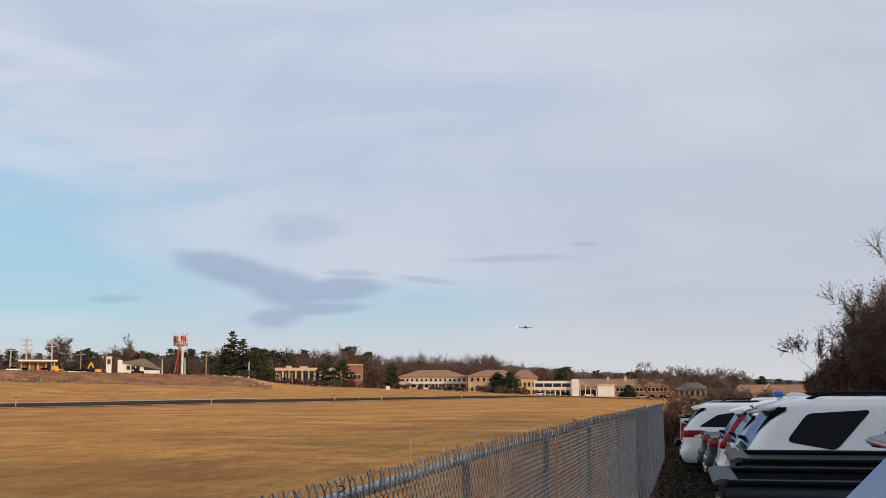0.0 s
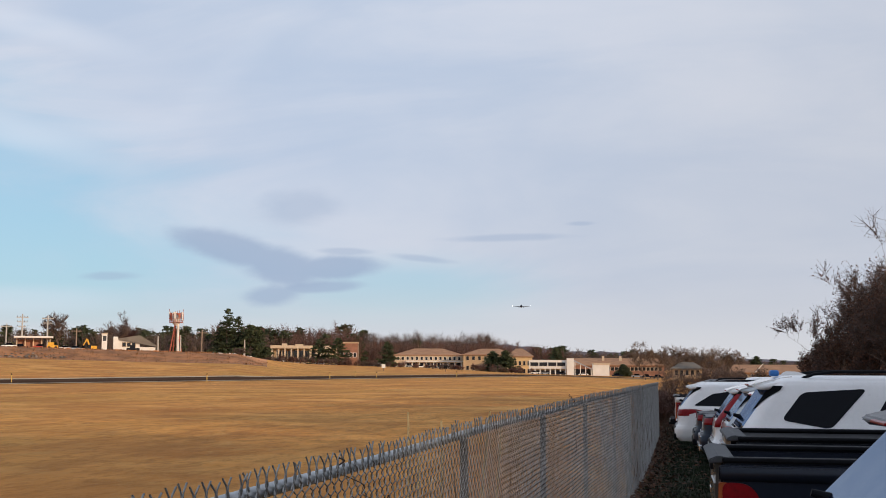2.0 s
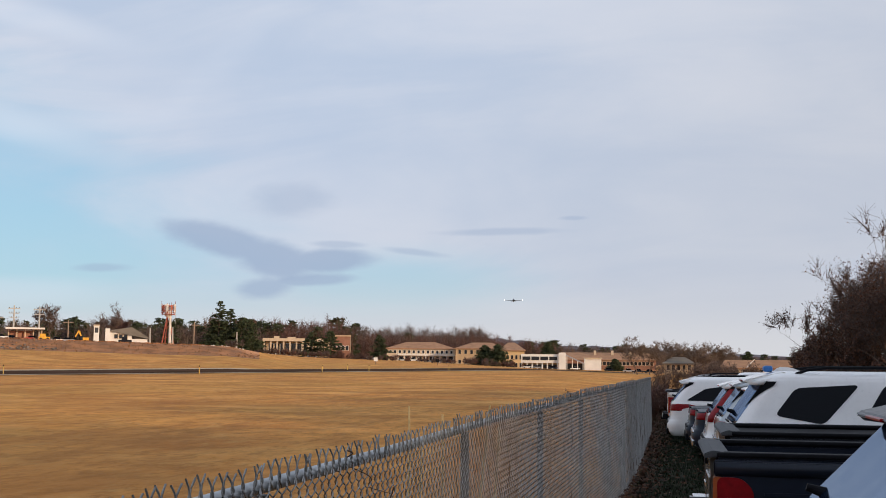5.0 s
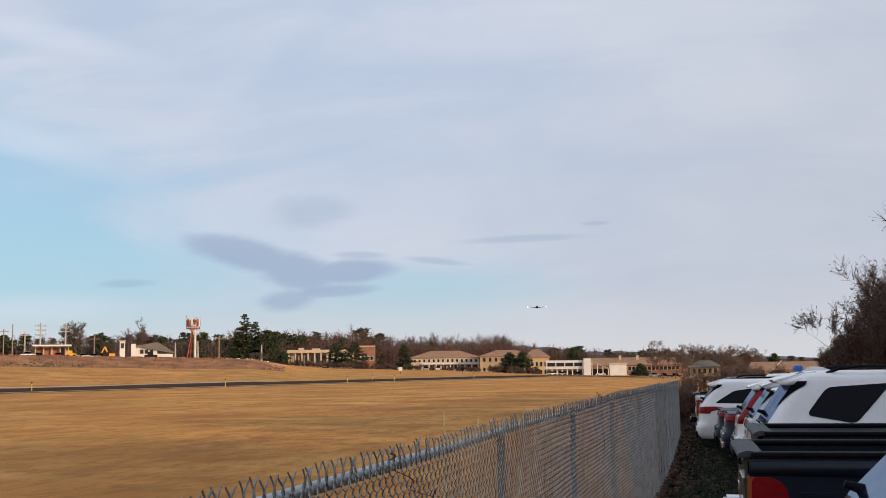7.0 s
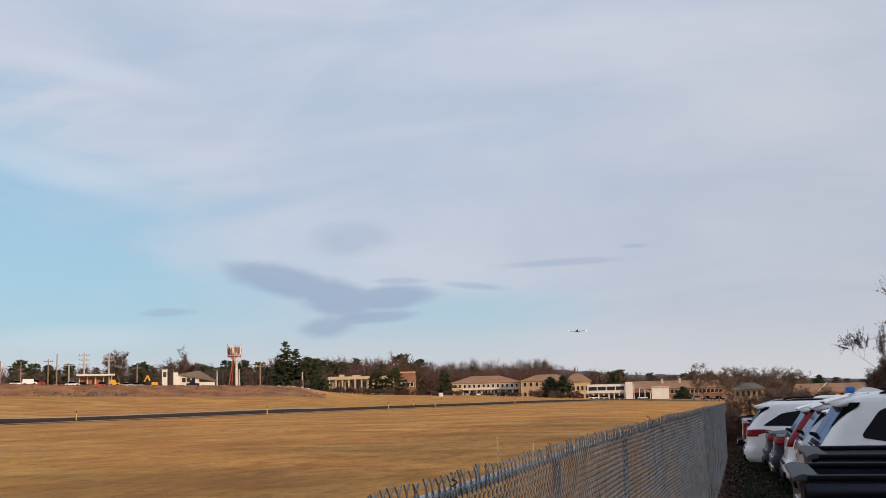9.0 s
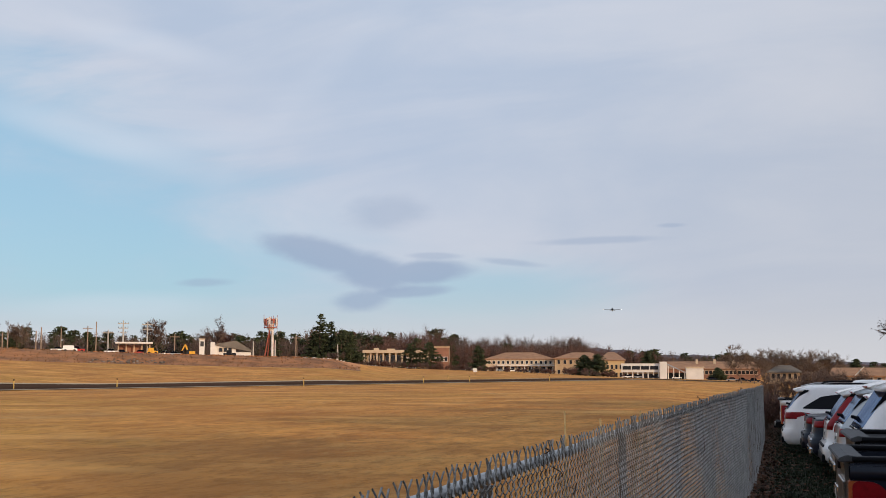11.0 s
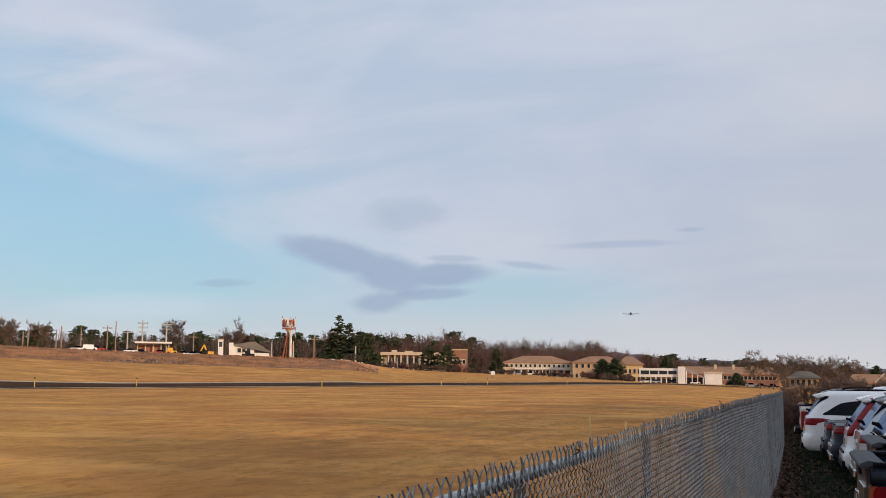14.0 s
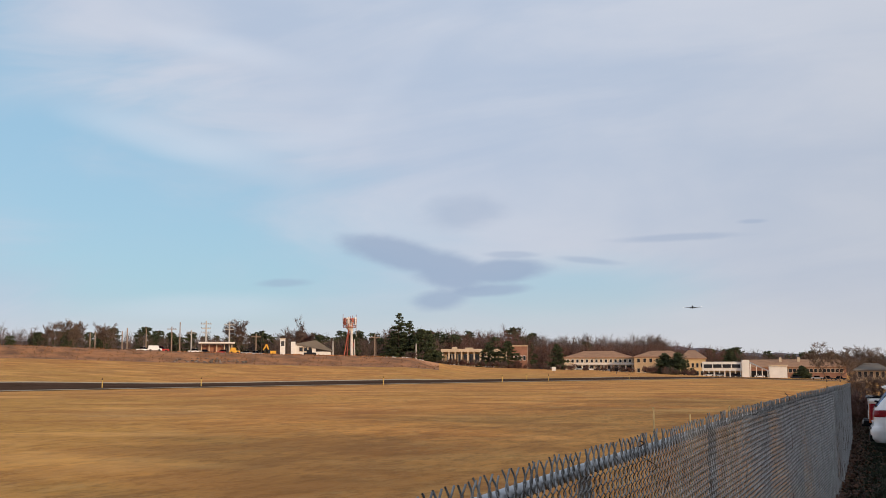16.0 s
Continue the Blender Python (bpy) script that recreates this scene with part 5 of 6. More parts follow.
s.windows(g[1] + 1, g[2] - 1, 0, zt - 2.2, zt - 1.1, 3, 0.9, CREAM)
s = Site("white_pylon_sign", -27.93, -27.60, 325, "tall blank white pylon standing on the works site", "pylon")
a, b = s.x(-27.90), s.x(-27.65)
zt = s.z(10.37)
s.box("slab", a, 0, -1, b, 0.7, zt, WHITEWALL)
s.box("cap", a - 0.15, -0.15, zt, b + 0.15, 0.85, zt + 0.3, CREAM)
s.box("recess", a + 0.25, -0.02, zt * 0.62, b - 0.25, 0.1, zt * 0.9, GREYTRIM)
s = Site("canopy_station", -31.92, -30.06, 335, "long thin white canopy on posts above parked cars", "canopy")
a, b = s.x(-31.87), s.x(-30.11)
zt = s.z(9.84)
s.box("canopy_roof", a, 0, zt - 0.45, b, 6, zt, WHITEWALL)
for k in range(5):
    cx = a + 0.8 + (b - a - 1.6) * k / 4
    s.box("canopy_post", cx - 0.15, 2.8, -1, cx + 0.15, 3.1, zt - 0.45, CREAM)
s.box("kiosk", a + 1.0, 4, -1, a + 7.0, 8, zt - 0.9, BRICKRED)

# old control tower: white shaft, red braces, head with platform and panels
x, y = place(-24.44, 400)
g = float(height(x, y))
tw = thing("control_tower", x, y, g, 24.43, "rusty red and white tower with a panelled head on a shaft", "tower")
zb, zh, zt = 0.0, 16.51 - g, 20.34 - g
rod("shaft", (0.75, 0, -1), (0.65, 0, zh), 0.46, 0.42, TOWERWHITE, tw, "white cylindrical shaft", 16)
for dx, dy in ((-2.3, -1.4), (-1.0, 1.6), (2.4, 1.6)):
    rod("brace", (dx, dy, -1), (dx * 0.15, dy * 0.4, zh - 0.6), 0.24, 0.20, REDPAINT, tw, "rusty red brace")
for z0, x0, x1 in ((3.0, -1.7, 0.6), (6.5, -1.2, 0.6), (zh - 3.2, -0.8, 0.6)):
    rod("tie_bar", (x0, -0.8, z0), (x1, 0.0, z0 + 1.2), 0.09, 0.09, REDPAINT, tw, "", 6)
rod("bowl", (0, 0, zh - 1.1), (0, 0, zh), 0.5, 1.45, TOWERWHITE, tw, "", 20)
rod("platform", (0, 0, zh), (0, 0, zh + 0.22), 2.3, 2.3, REDPAINT, tw, "", 20)
rod("drum", (0, 0, zh + 0.22), (0, 0, zt - 1.3), 1.2, 1.25, TOWERWHITE, tw, "", 20)
rod("drum_lid", (0, 0, zt - 1.3), (0, 0, zt - 0.6), 1.35, 0.6, REDPAINT, tw, "", 20)
for k in range(10):
    an = 2 * math.pi * (k + 0.25) / 10
    px, py = 2.2 * math.cos(an), 2.2 * math.sin(an)
    rod("panel_mast", (px, py, zh - 0.2), (px * (1.06 if k % 5 == 0 else 1.0), py, zt + (0.7 if k % 5 == 0 else -0.5 + 0.4 * (k % 3))), 0.08, 0.07, REDPAINT, tw)
    lo, hi = zh + 0.7 + 0.45 * (k % 3), zt - 0.7 + 0.4 * (k % 2)
    bm = bmesh.new()
    box(bm, -0.10, -0.34, lo, 0.10, 0.34, hi, 0.03)
    bmesh.ops.transform(bm, matrix=pose(px * 1.06, py * 1.06, 0, 0, 0, math.degrees(an)), verts=bm.verts)
    part("antenna_panel", bm, (TOWERWHITE if k % 2 else REDPAINT), tw)
for zz in (zh + 0.7, zh + 1.25):
    an = np.linspace(0, 2 * math.pi, 25)
    tubes("guard_rail", [np.stack([2.38 * np.cos(an), 2.38 * np.sin(an), np.full(25, zz)], -1)], [0.05], 5, REDPAINT, tw)
rod("drop_pipe", (2.35, 0, zh - 3.2), (2.3, 0, zh + 1.4), 0.08, 0.08, PALEPOLE, tw)

# utility poles
for px, top, d, arms, mat in ((-32.21, 14.02, 360, 1, PALEPOLE), (-31.52, 16.07, 340, 3, PALEPOLE), (-30.39, 15.85, 340, 2, PALEPOLE), (-29.07, 13.51, 380, 1, WOODPOLE), (-25.28, 10.62, 350, 0, PALEPOLE),
                              (-24.21, 11.00, 350, 0, PALEPOLE), (-23.19, 12.55, 350, 1, WOODPOLE), (-21.12, 9.62, 345, 0, PALEPOLE), (-32.75, 18.07, 400, 0, WOODPOLE), (-33.14, 16.56, 400, 1, WOODPOLE),
                              (-34.35, 15.71, 400, 0, WOODPOLE), (-35.26, 13.87, 340, 0, WOODPOLE), (-35.49, 12.93, 340, 0, WOODPOLE), (-36.73, 13.76, 380, 0, WOODPOLE), (-36.96, 13.74, 380, 0, WOODPOLE), (-15.51, 9.95, 430, 0, WOODPOLE)):
    x, y = place(px, d)
    g = float(height(x, y))
    t = thing("utility_pole", x, y, g, -px, "weathered utility pole with crossarms on the works site", "pole", "utility poles")
    h = top - g
    rod("shaft", (0, 0, -0.5), (0, 0, h), 0.32 if mat is PALEPOLE else 0.2, 0.16, mat, t)
    for k in range(arms):
        z = h - 1.0 - 1.3 * k
        boxpart("crossarm", (-1.6 + 0.3 * k, -0.12, z, 1.6 - 0.3 * k, 0.12, z + 0.22), mat, t)
        for sx in (-1.3, -0.6, 0.6, 1.3):
            boxpart("insulator", (sx - 0.08, -0.08, z + 0.22, sx + 0.08, 0.08, z + 0.5), GREYTRIM, t)


def excavator(b, d):
    x, y = place(b, d)
    t = thing("excavator", x, y, float(height(x, y)), -b, "yellow tracked excavator with raised arm on bare earth", "excavator")
    for s in (-1, 1):
        bm = bmesh.new()
        prism(bm, rounded([(-2.0, 0.0), (2.0, 0.0), (2.0, 0.9), (-2.0, 0.9)], 0.4), "y", s * 1.1 - 0.3, s * 1.1 + 0.3)
        part("track", bm, BLACKTRIM, t)
    part("house", box(bmesh.new(), -0.6, -1.3, 0.95, 2.3, 1.3, 2.3, 0.15), YELLOW, t)
    part("cab", box(bmesh.new(), -1.5, -1.3, 0.95, -0.3, 0.0, 2.9, 0.12), DARKGLASS, t)
    bm = bmesh.new()
    prism(bm, [(-0.9, 1.6), (-0.4, 1.4), (-1.6, 5.0), (-2.2, 5.6), (-2.6, 5.2)], "y", 0.1, 0.7)
    part("boom", bm, YELLOW, t)
    bm = bmesh.new()
    prism(bm, [(-2.4, 5.7), (-1.9, 5.2), (-3.6, 2.4), (-4.0, 2.5)], "y", 0.2, 0.6)
    part("stick", bm, YELLOW, t)
    bm = bmesh.new()
    prism(bm, [(-4.1, 2.6), (-3.3, 2.4), (-3.2, 1.5), (-4.0, 1.2), (-4.5, 1.8)], "y", -0.1, 0.9)
    part("bucket", bm, BLACKTRIM, t)
    t.scale = (0.55, 0.55, 0.55)


excavator(-28.35, 300)


def far_vehicle(name, b, d, paint, label, L=4.6, H=1.5, W=1.8, cabx=(0.9, 3.4), turn=0.0, boxy=False, category="car"):
    """A small far car or truck, side on."""
    x, y = place(b, d)
    t = thing(name, x, y, float(height(x, y)), -b + turn, label, category, "far parked cars")
    bm = bmesh.new()
    lo, hi = H * 0.22, H * 0.58
    prism(bm, [(-L / 2, lo), (L / 2, lo), (L / 2, hi * 0.92), (L / 2 - 0.9, hi), (-L / 2 + 0.2, hi), (-L / 2, hi * 0.9)], "y", -W / 2, W / 2)
    bmesh.ops.bevel(bm, geom=list(bm.edges), offset=0.06, segments=2, affect="EDGES")
    part("body", bm, paint, t)
    bm = bmesh.new()
    c0, c1 = cabx[0] - L / 2, cabx[1] - L / 2
    k = 0.05 if boxy else 0.45
    prism(bm, [(c0, hi), (c1, hi), (c1 - k, H), (c0 + k, H)], "y", -W * 0.44, W * 0.44)
    part("cabin", bm, paint if boxy else CARGLASS, t)
    part("roof", box(bmesh.new(), c0 + k, -W * 0.43, H - 0.06, c1 - k, W * 0.43, H + 0.02, 0.02), paint, t)
    for wx in (-L * 0.31, L * 0.31):
        for s in (-1, 1):
            bm = bmesh.new()
            bmesh.ops.create_cone(bm, cap_ends=True, segments=14, radius1=H * 0.22, radius2=H * 0.22, depth=0.22, matrix=pose(wx, s * (W / 2 - 0.08), H * 0.22, 90))
            part("wheel", bm, RUBBER, t)
    t.scale = (0.75, 0.75, 0.75)
    return t


far_vehicle("tipper_truck", -30.14, 290, YELLOW, "yellow works truck on bare earth", 3.4, 2.2, 2.2, (0.3, 2.2), 0, True, "truck")
far_vehicle("car", -30.79, 292, CARRED, "red car on the works site", 3.2, 1.5)
far_vehicle("works_truck", -26.44, 292, CARBLACK, "black works truck before the white depot", 4.2, 2.2, 2.2, (1.0, 2.8), 0, True, "truck")
far_vehicle("car", -32.06, 288, CARWHITE, "white car beside the works road")
far_vehicle("car", -29.55, 300, CARWHITE, "white car beside the works road")
far_vehicle("car", -29.09, 300, CARSILVER, "silver car beside the works road")
far_vehicle("car", -33.65, 292, CARRED, "red machine on the works road", 5.0, 2.0)
far_vehicle("van", -33.97, 290, CARWHITE, "white van on the works road", 4.6, 2.1, 1.9, (0.2, 3.6), 0, True, "van")
far_vehicle("car", -34.50, 290, CARWHITE, "white car on the works road")
far_vehicle("car", -31.57, 296, CARDARK, "dark car under the canopy")
for bx, d, paint, lab in ((-16.29, 410, CARDARK, "dark"), (-17.41, 408, CARSILVER, "silver"), (-14.49, 420, CARWHITE, "white"), (-12.92, 440, CARSILVER, "silver"), (-12.35, 440, CARWHITE, "white"), (-11.79, 440, CARDARK, "dark"), (-11.28, 440, CARSILVER, "silver"), (-10.66, 440, CARDARK, "dark"),
                          (-6.64, 405, CARWHITE, "white"), (-6.16, 405, CARSILVER, "silver"), (-5.38, 405, CARDARK, "dark"), (-4.27, 405, CARWHITE, "white"), (-2.61, 380, CARDARK, "dark"), (-1.64, 340, CARSILVER, "silver"), (-1.18, 340, CARDARK, "dark"), (-0.63, 330, CARDARK, "dark"), (-7.48, 405, CARDARK, "dark"), (-19.41, 405, CARWHITE, "white")):
    far_vehicle("car", bx, d, paint, lab + " car parked before the far buildings")


# ---- single trees ----
def at_ground(b, d):
    x, y = place(b, d)
    return x, y, float(height(x, y)) - 0.1


for k, (b, d, top, wide, op, lab) in enumerate(((-21.94, 400, 21.48, 9.5, 0.05, "tall dark green pine with a pointed crown"), (-21.45, 404, 19.16, 9.0, 0.05, "tall dark green pine with a pointed crown"), (-20.90, 398, 16.22, 12.0, 0.1, "broad dark green pine"),
                                                (-20.43, 402, 15.21, 10.0, 0.1, "broad dark green pine"), (-22.27, 402, 15.53, 9.0, 0.1, "broad dark green pine"), (-17.41, 408, 11.71, 10.0, 0.3, "open flat-topped pine before the hall"), (-16.51, 406, 12.08, 9.5, 0.3, "open flat-topped pine before the hall"),
                                                (-14.04, 425, 11.33, 9.0, 0.2, "dark green pine beside the office"), (-8.80, 420, 7.70, 8.5, 0.0, "dense green pine before the annex"), (-8.12, 416, 7.85, 8.5, 0.0, "dense green pine before the annex"), (-5.66, 500, 10.49, 9.0, 0.0, "dark evergreen behind the terminal"),
                                                (4.02, 420, 5.91, 8.0, 0.0, "dark evergreen beyond the barrack"), (-2.30, 400, 2.70, 5.5, 0.0, "low evergreen beside the sheds"))):
    x, y, g = at_ground(b, d)
    tree_thing("pine_tree", conifer(200 + k, top - g, wide * (1.35 if "annex" in lab or "before the hall" in lab else 1.15), op, 0.55, 0.08, 3.8), x, y, g, 37 * k, BARK, NEEDLE, lab, "tree")
for k, (b, d, top, mat, lab) in enumerate(((-29.73, 420, 21.16, TWIG, "bare reddish-brown tree above the works site"), (-27.28, 400, 21.25, TWIG, "tall bare tree above the white depot"), (-26.58, 420, 17.49, RUSSET, "russet-leaved tree above the white depot"), (-22.54, 430, 19.79, TWIGPALE, "slim bare tree beside the pines"),
                                           (-1.23, 260, 7.97, TWIGPALE, "spreading bare tree at the field's edge"), (-0.63, 262, 6.99, TWIGPALE, "spreading bare tree at the field's edge"), (0.31, 290, 7.93, TWIGPALE, "bare tree among houses"), (0.88, 300, 7.40, TWIGPALE, "bare tree among houses"), (1.63, 290, 7.48, TWIGPALE, "bare tree among houses"),
                                           (2.17, 280, 7.28, TWIGPALE, "bare tree among houses"), (2.70, 300, 7.08, TWIGPALE, "bare tree among houses"), (3.18, 300, 7.35, TWIGPALE, "bare tree among houses"), (-36.22, 420, 19.20, TWIGPALE, "slim bare tree beyond the works"), (-37.64, 430, 20.54, TWIGPALE, "bare tree beyond the works"), (-38.54, 430, 20.01, TWIGPALE, "bare tree beyond the works"),
                                           (-8.88, 560, 19.55, TWIG, "bare tree standing above the wood"))):
    x, y, g = at_ground(b, d)
    tree_thing("bare_tree", bare_tree(300 + k, top - g, 0.72 if d <= 300 else 0.58, 0.018 if d <= 300 else 0.040, 4, (3, 4), 0.3, 0.25, 9 if d <= 300 else 8, 2.2), x, y, g, 53 * k, BARK, mat, lab, "tree")

# rank brush behind the cars and round the far fence end
def brush(name, b, d, w, h, mat, label, seed, count=9, lev=3, tw=0.010):
    x, y, g = at_ground(b, d)
    t = thing(name, x, y, g, 0, label, "shrub")
    rng = np.random.RandomState(seed)
    tv0 = []
    V0, F0, base, T0 = [], [], 0, []
    for k in range(count):
        V, Fq, tv, tf = bare_tree(seed * 20 + k, h * rng.uniform(0.65, 1.05), 0.6, tw, lev, (3, 4), 0.45, 0.05, 7, 1.5, 3)
        off = np.array([rng.uniform(-w, w) / 2, rng.uniform(-w, w) / 5, 0])
        V0.append(V + off), F0.append(Fq + base), T0.append(tv + off)
        base += len(V)
    tv = np.concatenate(T0)
    ob = new("stems", array_mesh("stems", np.concatenate(V0), np.concatenate(F0), [BARK]))
    ob.parent = t
    tagged(ob, kind="stuff")
    ob = new("crown", array_mesh("crown", tv, np.arange(len(tv)).reshape(-1, 4), [mat]))
    ob.parent = t
    return t


brush("brush_thicket", 2.30, 85, 4.4, 2.75, TWIG, "brown leafless brush thicket behind the parked cars", 3, 20)
brush("brush_thicket", 1.30, 95, 5.0, 2.3, TWIG, "brown leafless brush thicket behind the parked cars", 4, 16)
brush("brush_thicket", 3.05, 110, 5.0, 2.8, TWIG, "brown leafless brush thicket behind the parked cars", 5, 16)
brush("dry_weeds", -0.09, 42, 1.8, 1.75, RUSSET, "dry tawny weeds at the end of the fence", 6, 9)
brush("dry_weeds", 0.25, 52, 2.6, 1.75, TWIG, "dry tawny weeds at the end of the fence", 7, 9)
brush("bush", -21.28, 300, 5.0, 2.6, TWIG, "dark leafless bush on the bank", 8, 6, 3, 0.02)
for k, bx in enumerate((-19.74, -18.99, -18.16, -17.33, -16.49, -15.73, -14.94, -9.73, -8.74, -7.76)):
    brush("bush", bx, 400, 7.0, 2.6 + 0.4 * (k % 3), RUSSET if k % 2 else TWIG, "low brown hedge shrub before the far buildings", 30 + k, 7, 2, 0.03)

for k in range(14):
    brush("hedge", -20.24 + (-6.92 - -20.24) * (k + 0.5) / 14, 396 + 3 * (k % 3), 9.0, 2.2 + 0.5 * (k % 2), RUSSET if k % 3 else TWIG, "low dark brown hedge before the far buildings", 60 + k, 9, 2, 0.05)

# oak thicket on the right, still in brown leaf
def oak(seed, x, y, h, spread, label, leaves=9000, group="oak thicket", leafsize=0.075, levels=4, dense=1.9):
    V, Fq, tv, tf = bare_tree(seed, h, spread, 0.010, levels, (3, 4), 0.22, 0.10, 8, dense, 3)
    lv, lf = add_leaves(seed, tv[tv[:, 2] < h * 0.93], leaves, leafsize)
    t = tree_thing("oak_tree", (V, Fq, tv, tf), x, y, float(height(x, y)) - 0.1, 40 * seed, BARK, TWIG, label, "tree", group)
    ob = new("dead_leaves", array_mesh("dead_leaves", lv, lf, [OAK]))
    ob.parent = t
    tagged(ob, "rust-brown dead leaves")
    return t


OAKLAB = "oak still holding rust-brown dead leaves"
for k, (bx, d, top) in enumerate(((6.45, 66, 2.8), (7.11, 64, 4.3), (7.97, 62, 5.2), (8.84, 60, 6.7), (9.83, 58, 7.8), (10.92, 56, 8.8), (12.00, 54, 9.6), (9.3, 65, 7.4), (10.3, 64, 8.6), (11.4, 63, 9.8), (12.6, 62, 10.6))):
    x, y = place(bx, d)
    oak(160 + k, x, y, top, 0.50, OAKLAB, 9500, "oak thicket", 0.042, 4, 2.6)
for k, (bx, d, top) in enumerate(((6.83, 61, 2.4), (7.72, 59, 3.0), (8.72, 57, 3.2), (9.71, 55, 3.4), (10.80, 53, 3.6))):
    x, y = place(bx, d)
    oak(80 + k, x, y, top, 0.6, "dense undergrowth oak scrub with brown leaves", 9000, "oak thicket", 0.060, 4, 2.4)
# unseen oaks added along the car park's east side to shade it
unseen_oaks = [oak(90, 30.0, 40.0, 12.0, 0.55, OAKLAB, 3500, "oak thicket", 0.36, 3, 0.5), oak(91, 31.0, 30.0, 12.5, 0.55, OAKLAB, 3500, "oak thicket", 0.36, 3, 0.5)]
for k in range(13):
    copy_thing(unseen_oaks[k % 2], pose(29.5 + 2.5 * (k % 3), 22.0 - 6.0 * k, 0, 0, 0, 47 * k))
# more unseen oaks close the lot behind, added to darken the cars' reflections
for k in range(11):
    copy_thing(unseen_oaks[k % 2], pose(22.0 - 7.5 * k, -52.0 - 3.0 * (k % 2), 0, 0, 0, 31 * k))

# ---- field furniture ----
for b, d in ((-22.92, 138), (-16.91, 165), (-14.58, 180), (-10.58, 205), (-15.65, 200), (-36.61, 120), (-31.92, 128)):
    x, y, g = at_ground(b, d)
    t = thing("edge_marker", x, y, g, 0, "slim yellow taxiway edge marker with dark top", "marker", "edge markers")
    rod("stem", (0, 0, 0), (0, 0, 0.95), 0.055, 0.055, pal("marker_yellow", (0.62, 0.40, 0.10), 0.7, spread=0.2, scale=4) if "marker_yellow" not in bpy.data.materials else bpy.data.materials["marker_yellow"], t)
    rod("cap", (0, 0, 0.95), (0, 0, 1.12), 0.065, 0.05, BLACKTRIM, t)
for b, d, col in ((-14.24, 300, WHITEWALL), (-11.14, 330, BLACKTRIM)):
    x, y, g = at_ground(b, d)
    t = thing("field_sign", x, y, g, -b, "small blank field sign on a post", "sign", "field signs")
    boxpart("board", (-0.5, -0.05, 0.9, 0.5, 0.05, 1.9), col, t)
    rod("post", (0, 0, 0), (0, 0, 0.95), 0.06, 0.06, GREYTRIM, t)

# dry stalks just beyond the fence
for k, (x, y, h, lean) in enumerate(((-1.53, 6.45, 1.635, 0.0), (-1.24, 6.0, 1.61, 0.0), (-1.17, 6.6, 1.64, 0.10), (-1.22, 5.2, 1.52, 0.03), (-1.30, 3.4, 1.30, -0.05), (-1.2, 7.6, 1.5, 0.05))):
    t = thing("dry_stalk", x, y, 0, 0, "thin straw-coloured dry stalk standing beside the fence", "stalk", "dry stalks")
    z = np.linspace(0, h, 9)
    tubes("stem", [np.stack([lean * (z / h) ** 2 + 0.004 * np.sin(z * 6), lean * 0.4 * (z / h), z], -1)], [np.linspace(0.009, 0.006, 9)], 6, STRAWSTALK, t)
    tubes("side_leaf", [np.array([[0, 0, h * 0.55], [0.03, 0.05, h * 0.62], [0.05, 0.11, h * 0.60]])], [np.array([0.003, 0.004, 0.001])], 4, STRAWSTALK, t)

# vines woven through the wire
def vine(y0, y1, z0, z1, seed, r=0.004, out=0.02, label="dark dead vine woven through the wire mesh", loops=1.0):
    rng = np.random.RandomState(seed)
    n = 26
    f = np.linspace(0, 1, n)
    y = y0 + (y1 - y0) * f + 0.03 * np.sin(f * 9 + seed)
    z = z0 + (z1 - z0) * f + loops * 0.05 * np.sin(f * math.pi * 1.5 + seed)
    x = fence_x(y) + out * np.sin(f * 14 + seed)
    t = thing("vine", 0, 0, 0, 0, label, "vine", "fence vines")
    tubes("stem", [np.stack([x, y, z], -1)], [np.linspace(r, r * 0.4, n)], 6, RUST, t)
    for k in range(3):
        i = rng.randint(3, n - 3)
        e = np.array([x[i], y[i], z[i]])
        tubes("tendril", [np.array([e, e + rng.normal(0, 0.012, 3), e + rng.normal(0, 0.025, 3)])], [np.array([r * 0.5, r * 0.4, r * 0.2])], 4, RUST, t)
    return t


vine(3.6, 4.25, 1.575, 1.38, 1, 0.0030, 0.03, loops=0.4)
vine(4.25, 4.4, 1.38, 0.75, 2, 0.003, loops=0.4)
vine(5.3, 5.6, 0.3, 1.45, 3, 0.003)
vine(6.9, 7.3, 0.5, 1.40, 4, 0.003)
vine(10.6, 10.9, 0.4, 1.5, 5, 0.003)
t = vine(10.75, 10.35, 1.57, 1.66, 6, 0.004, 0.01, "dead twig with withered leaves above the fence rail", 0.15)
for k, (y0, s) in enumerate(((17.6, 11), (18.4, 12), (19.2, 13), (20.2, 14), (21.5, 15), (22.7, 16), (24.2, 17), (26.0, 18))):
    vine(y0, y0 + 0.5, 0.1, 1.0 + 0.55 * (k % 2), s, 0.004, 0.02, loops=0.25)

# leaf litter along the fence foot, grass tufts in the strip
rng = np.random.RandomState(21)
n = 6000
ly = rng.uniform(8, 50, n)
lx = fence_x(ly) + np.abs(rng.normal(0, 0.28, n)) - 0.06
far = rng.uniform(size=n) < 0.22
lx[far] = fence_x(ly[far]) + rng.uniform(0, 1.7, far.sum())
lz = height(lx, ly) + rng.uniform(0.01, 0.05, n) + 0.10 * np.exp(-((lx - fence_x(ly)) / 0.12) ** 2) * rng.uniform(0, 1, n)
c = np.stack([lx, ly, lz], -1)
a = rng.normal(0, 1, (n, 3)) * np.array([1, 1, 0.4])
a /= np.linalg.norm(a, axis=1)[:, None]
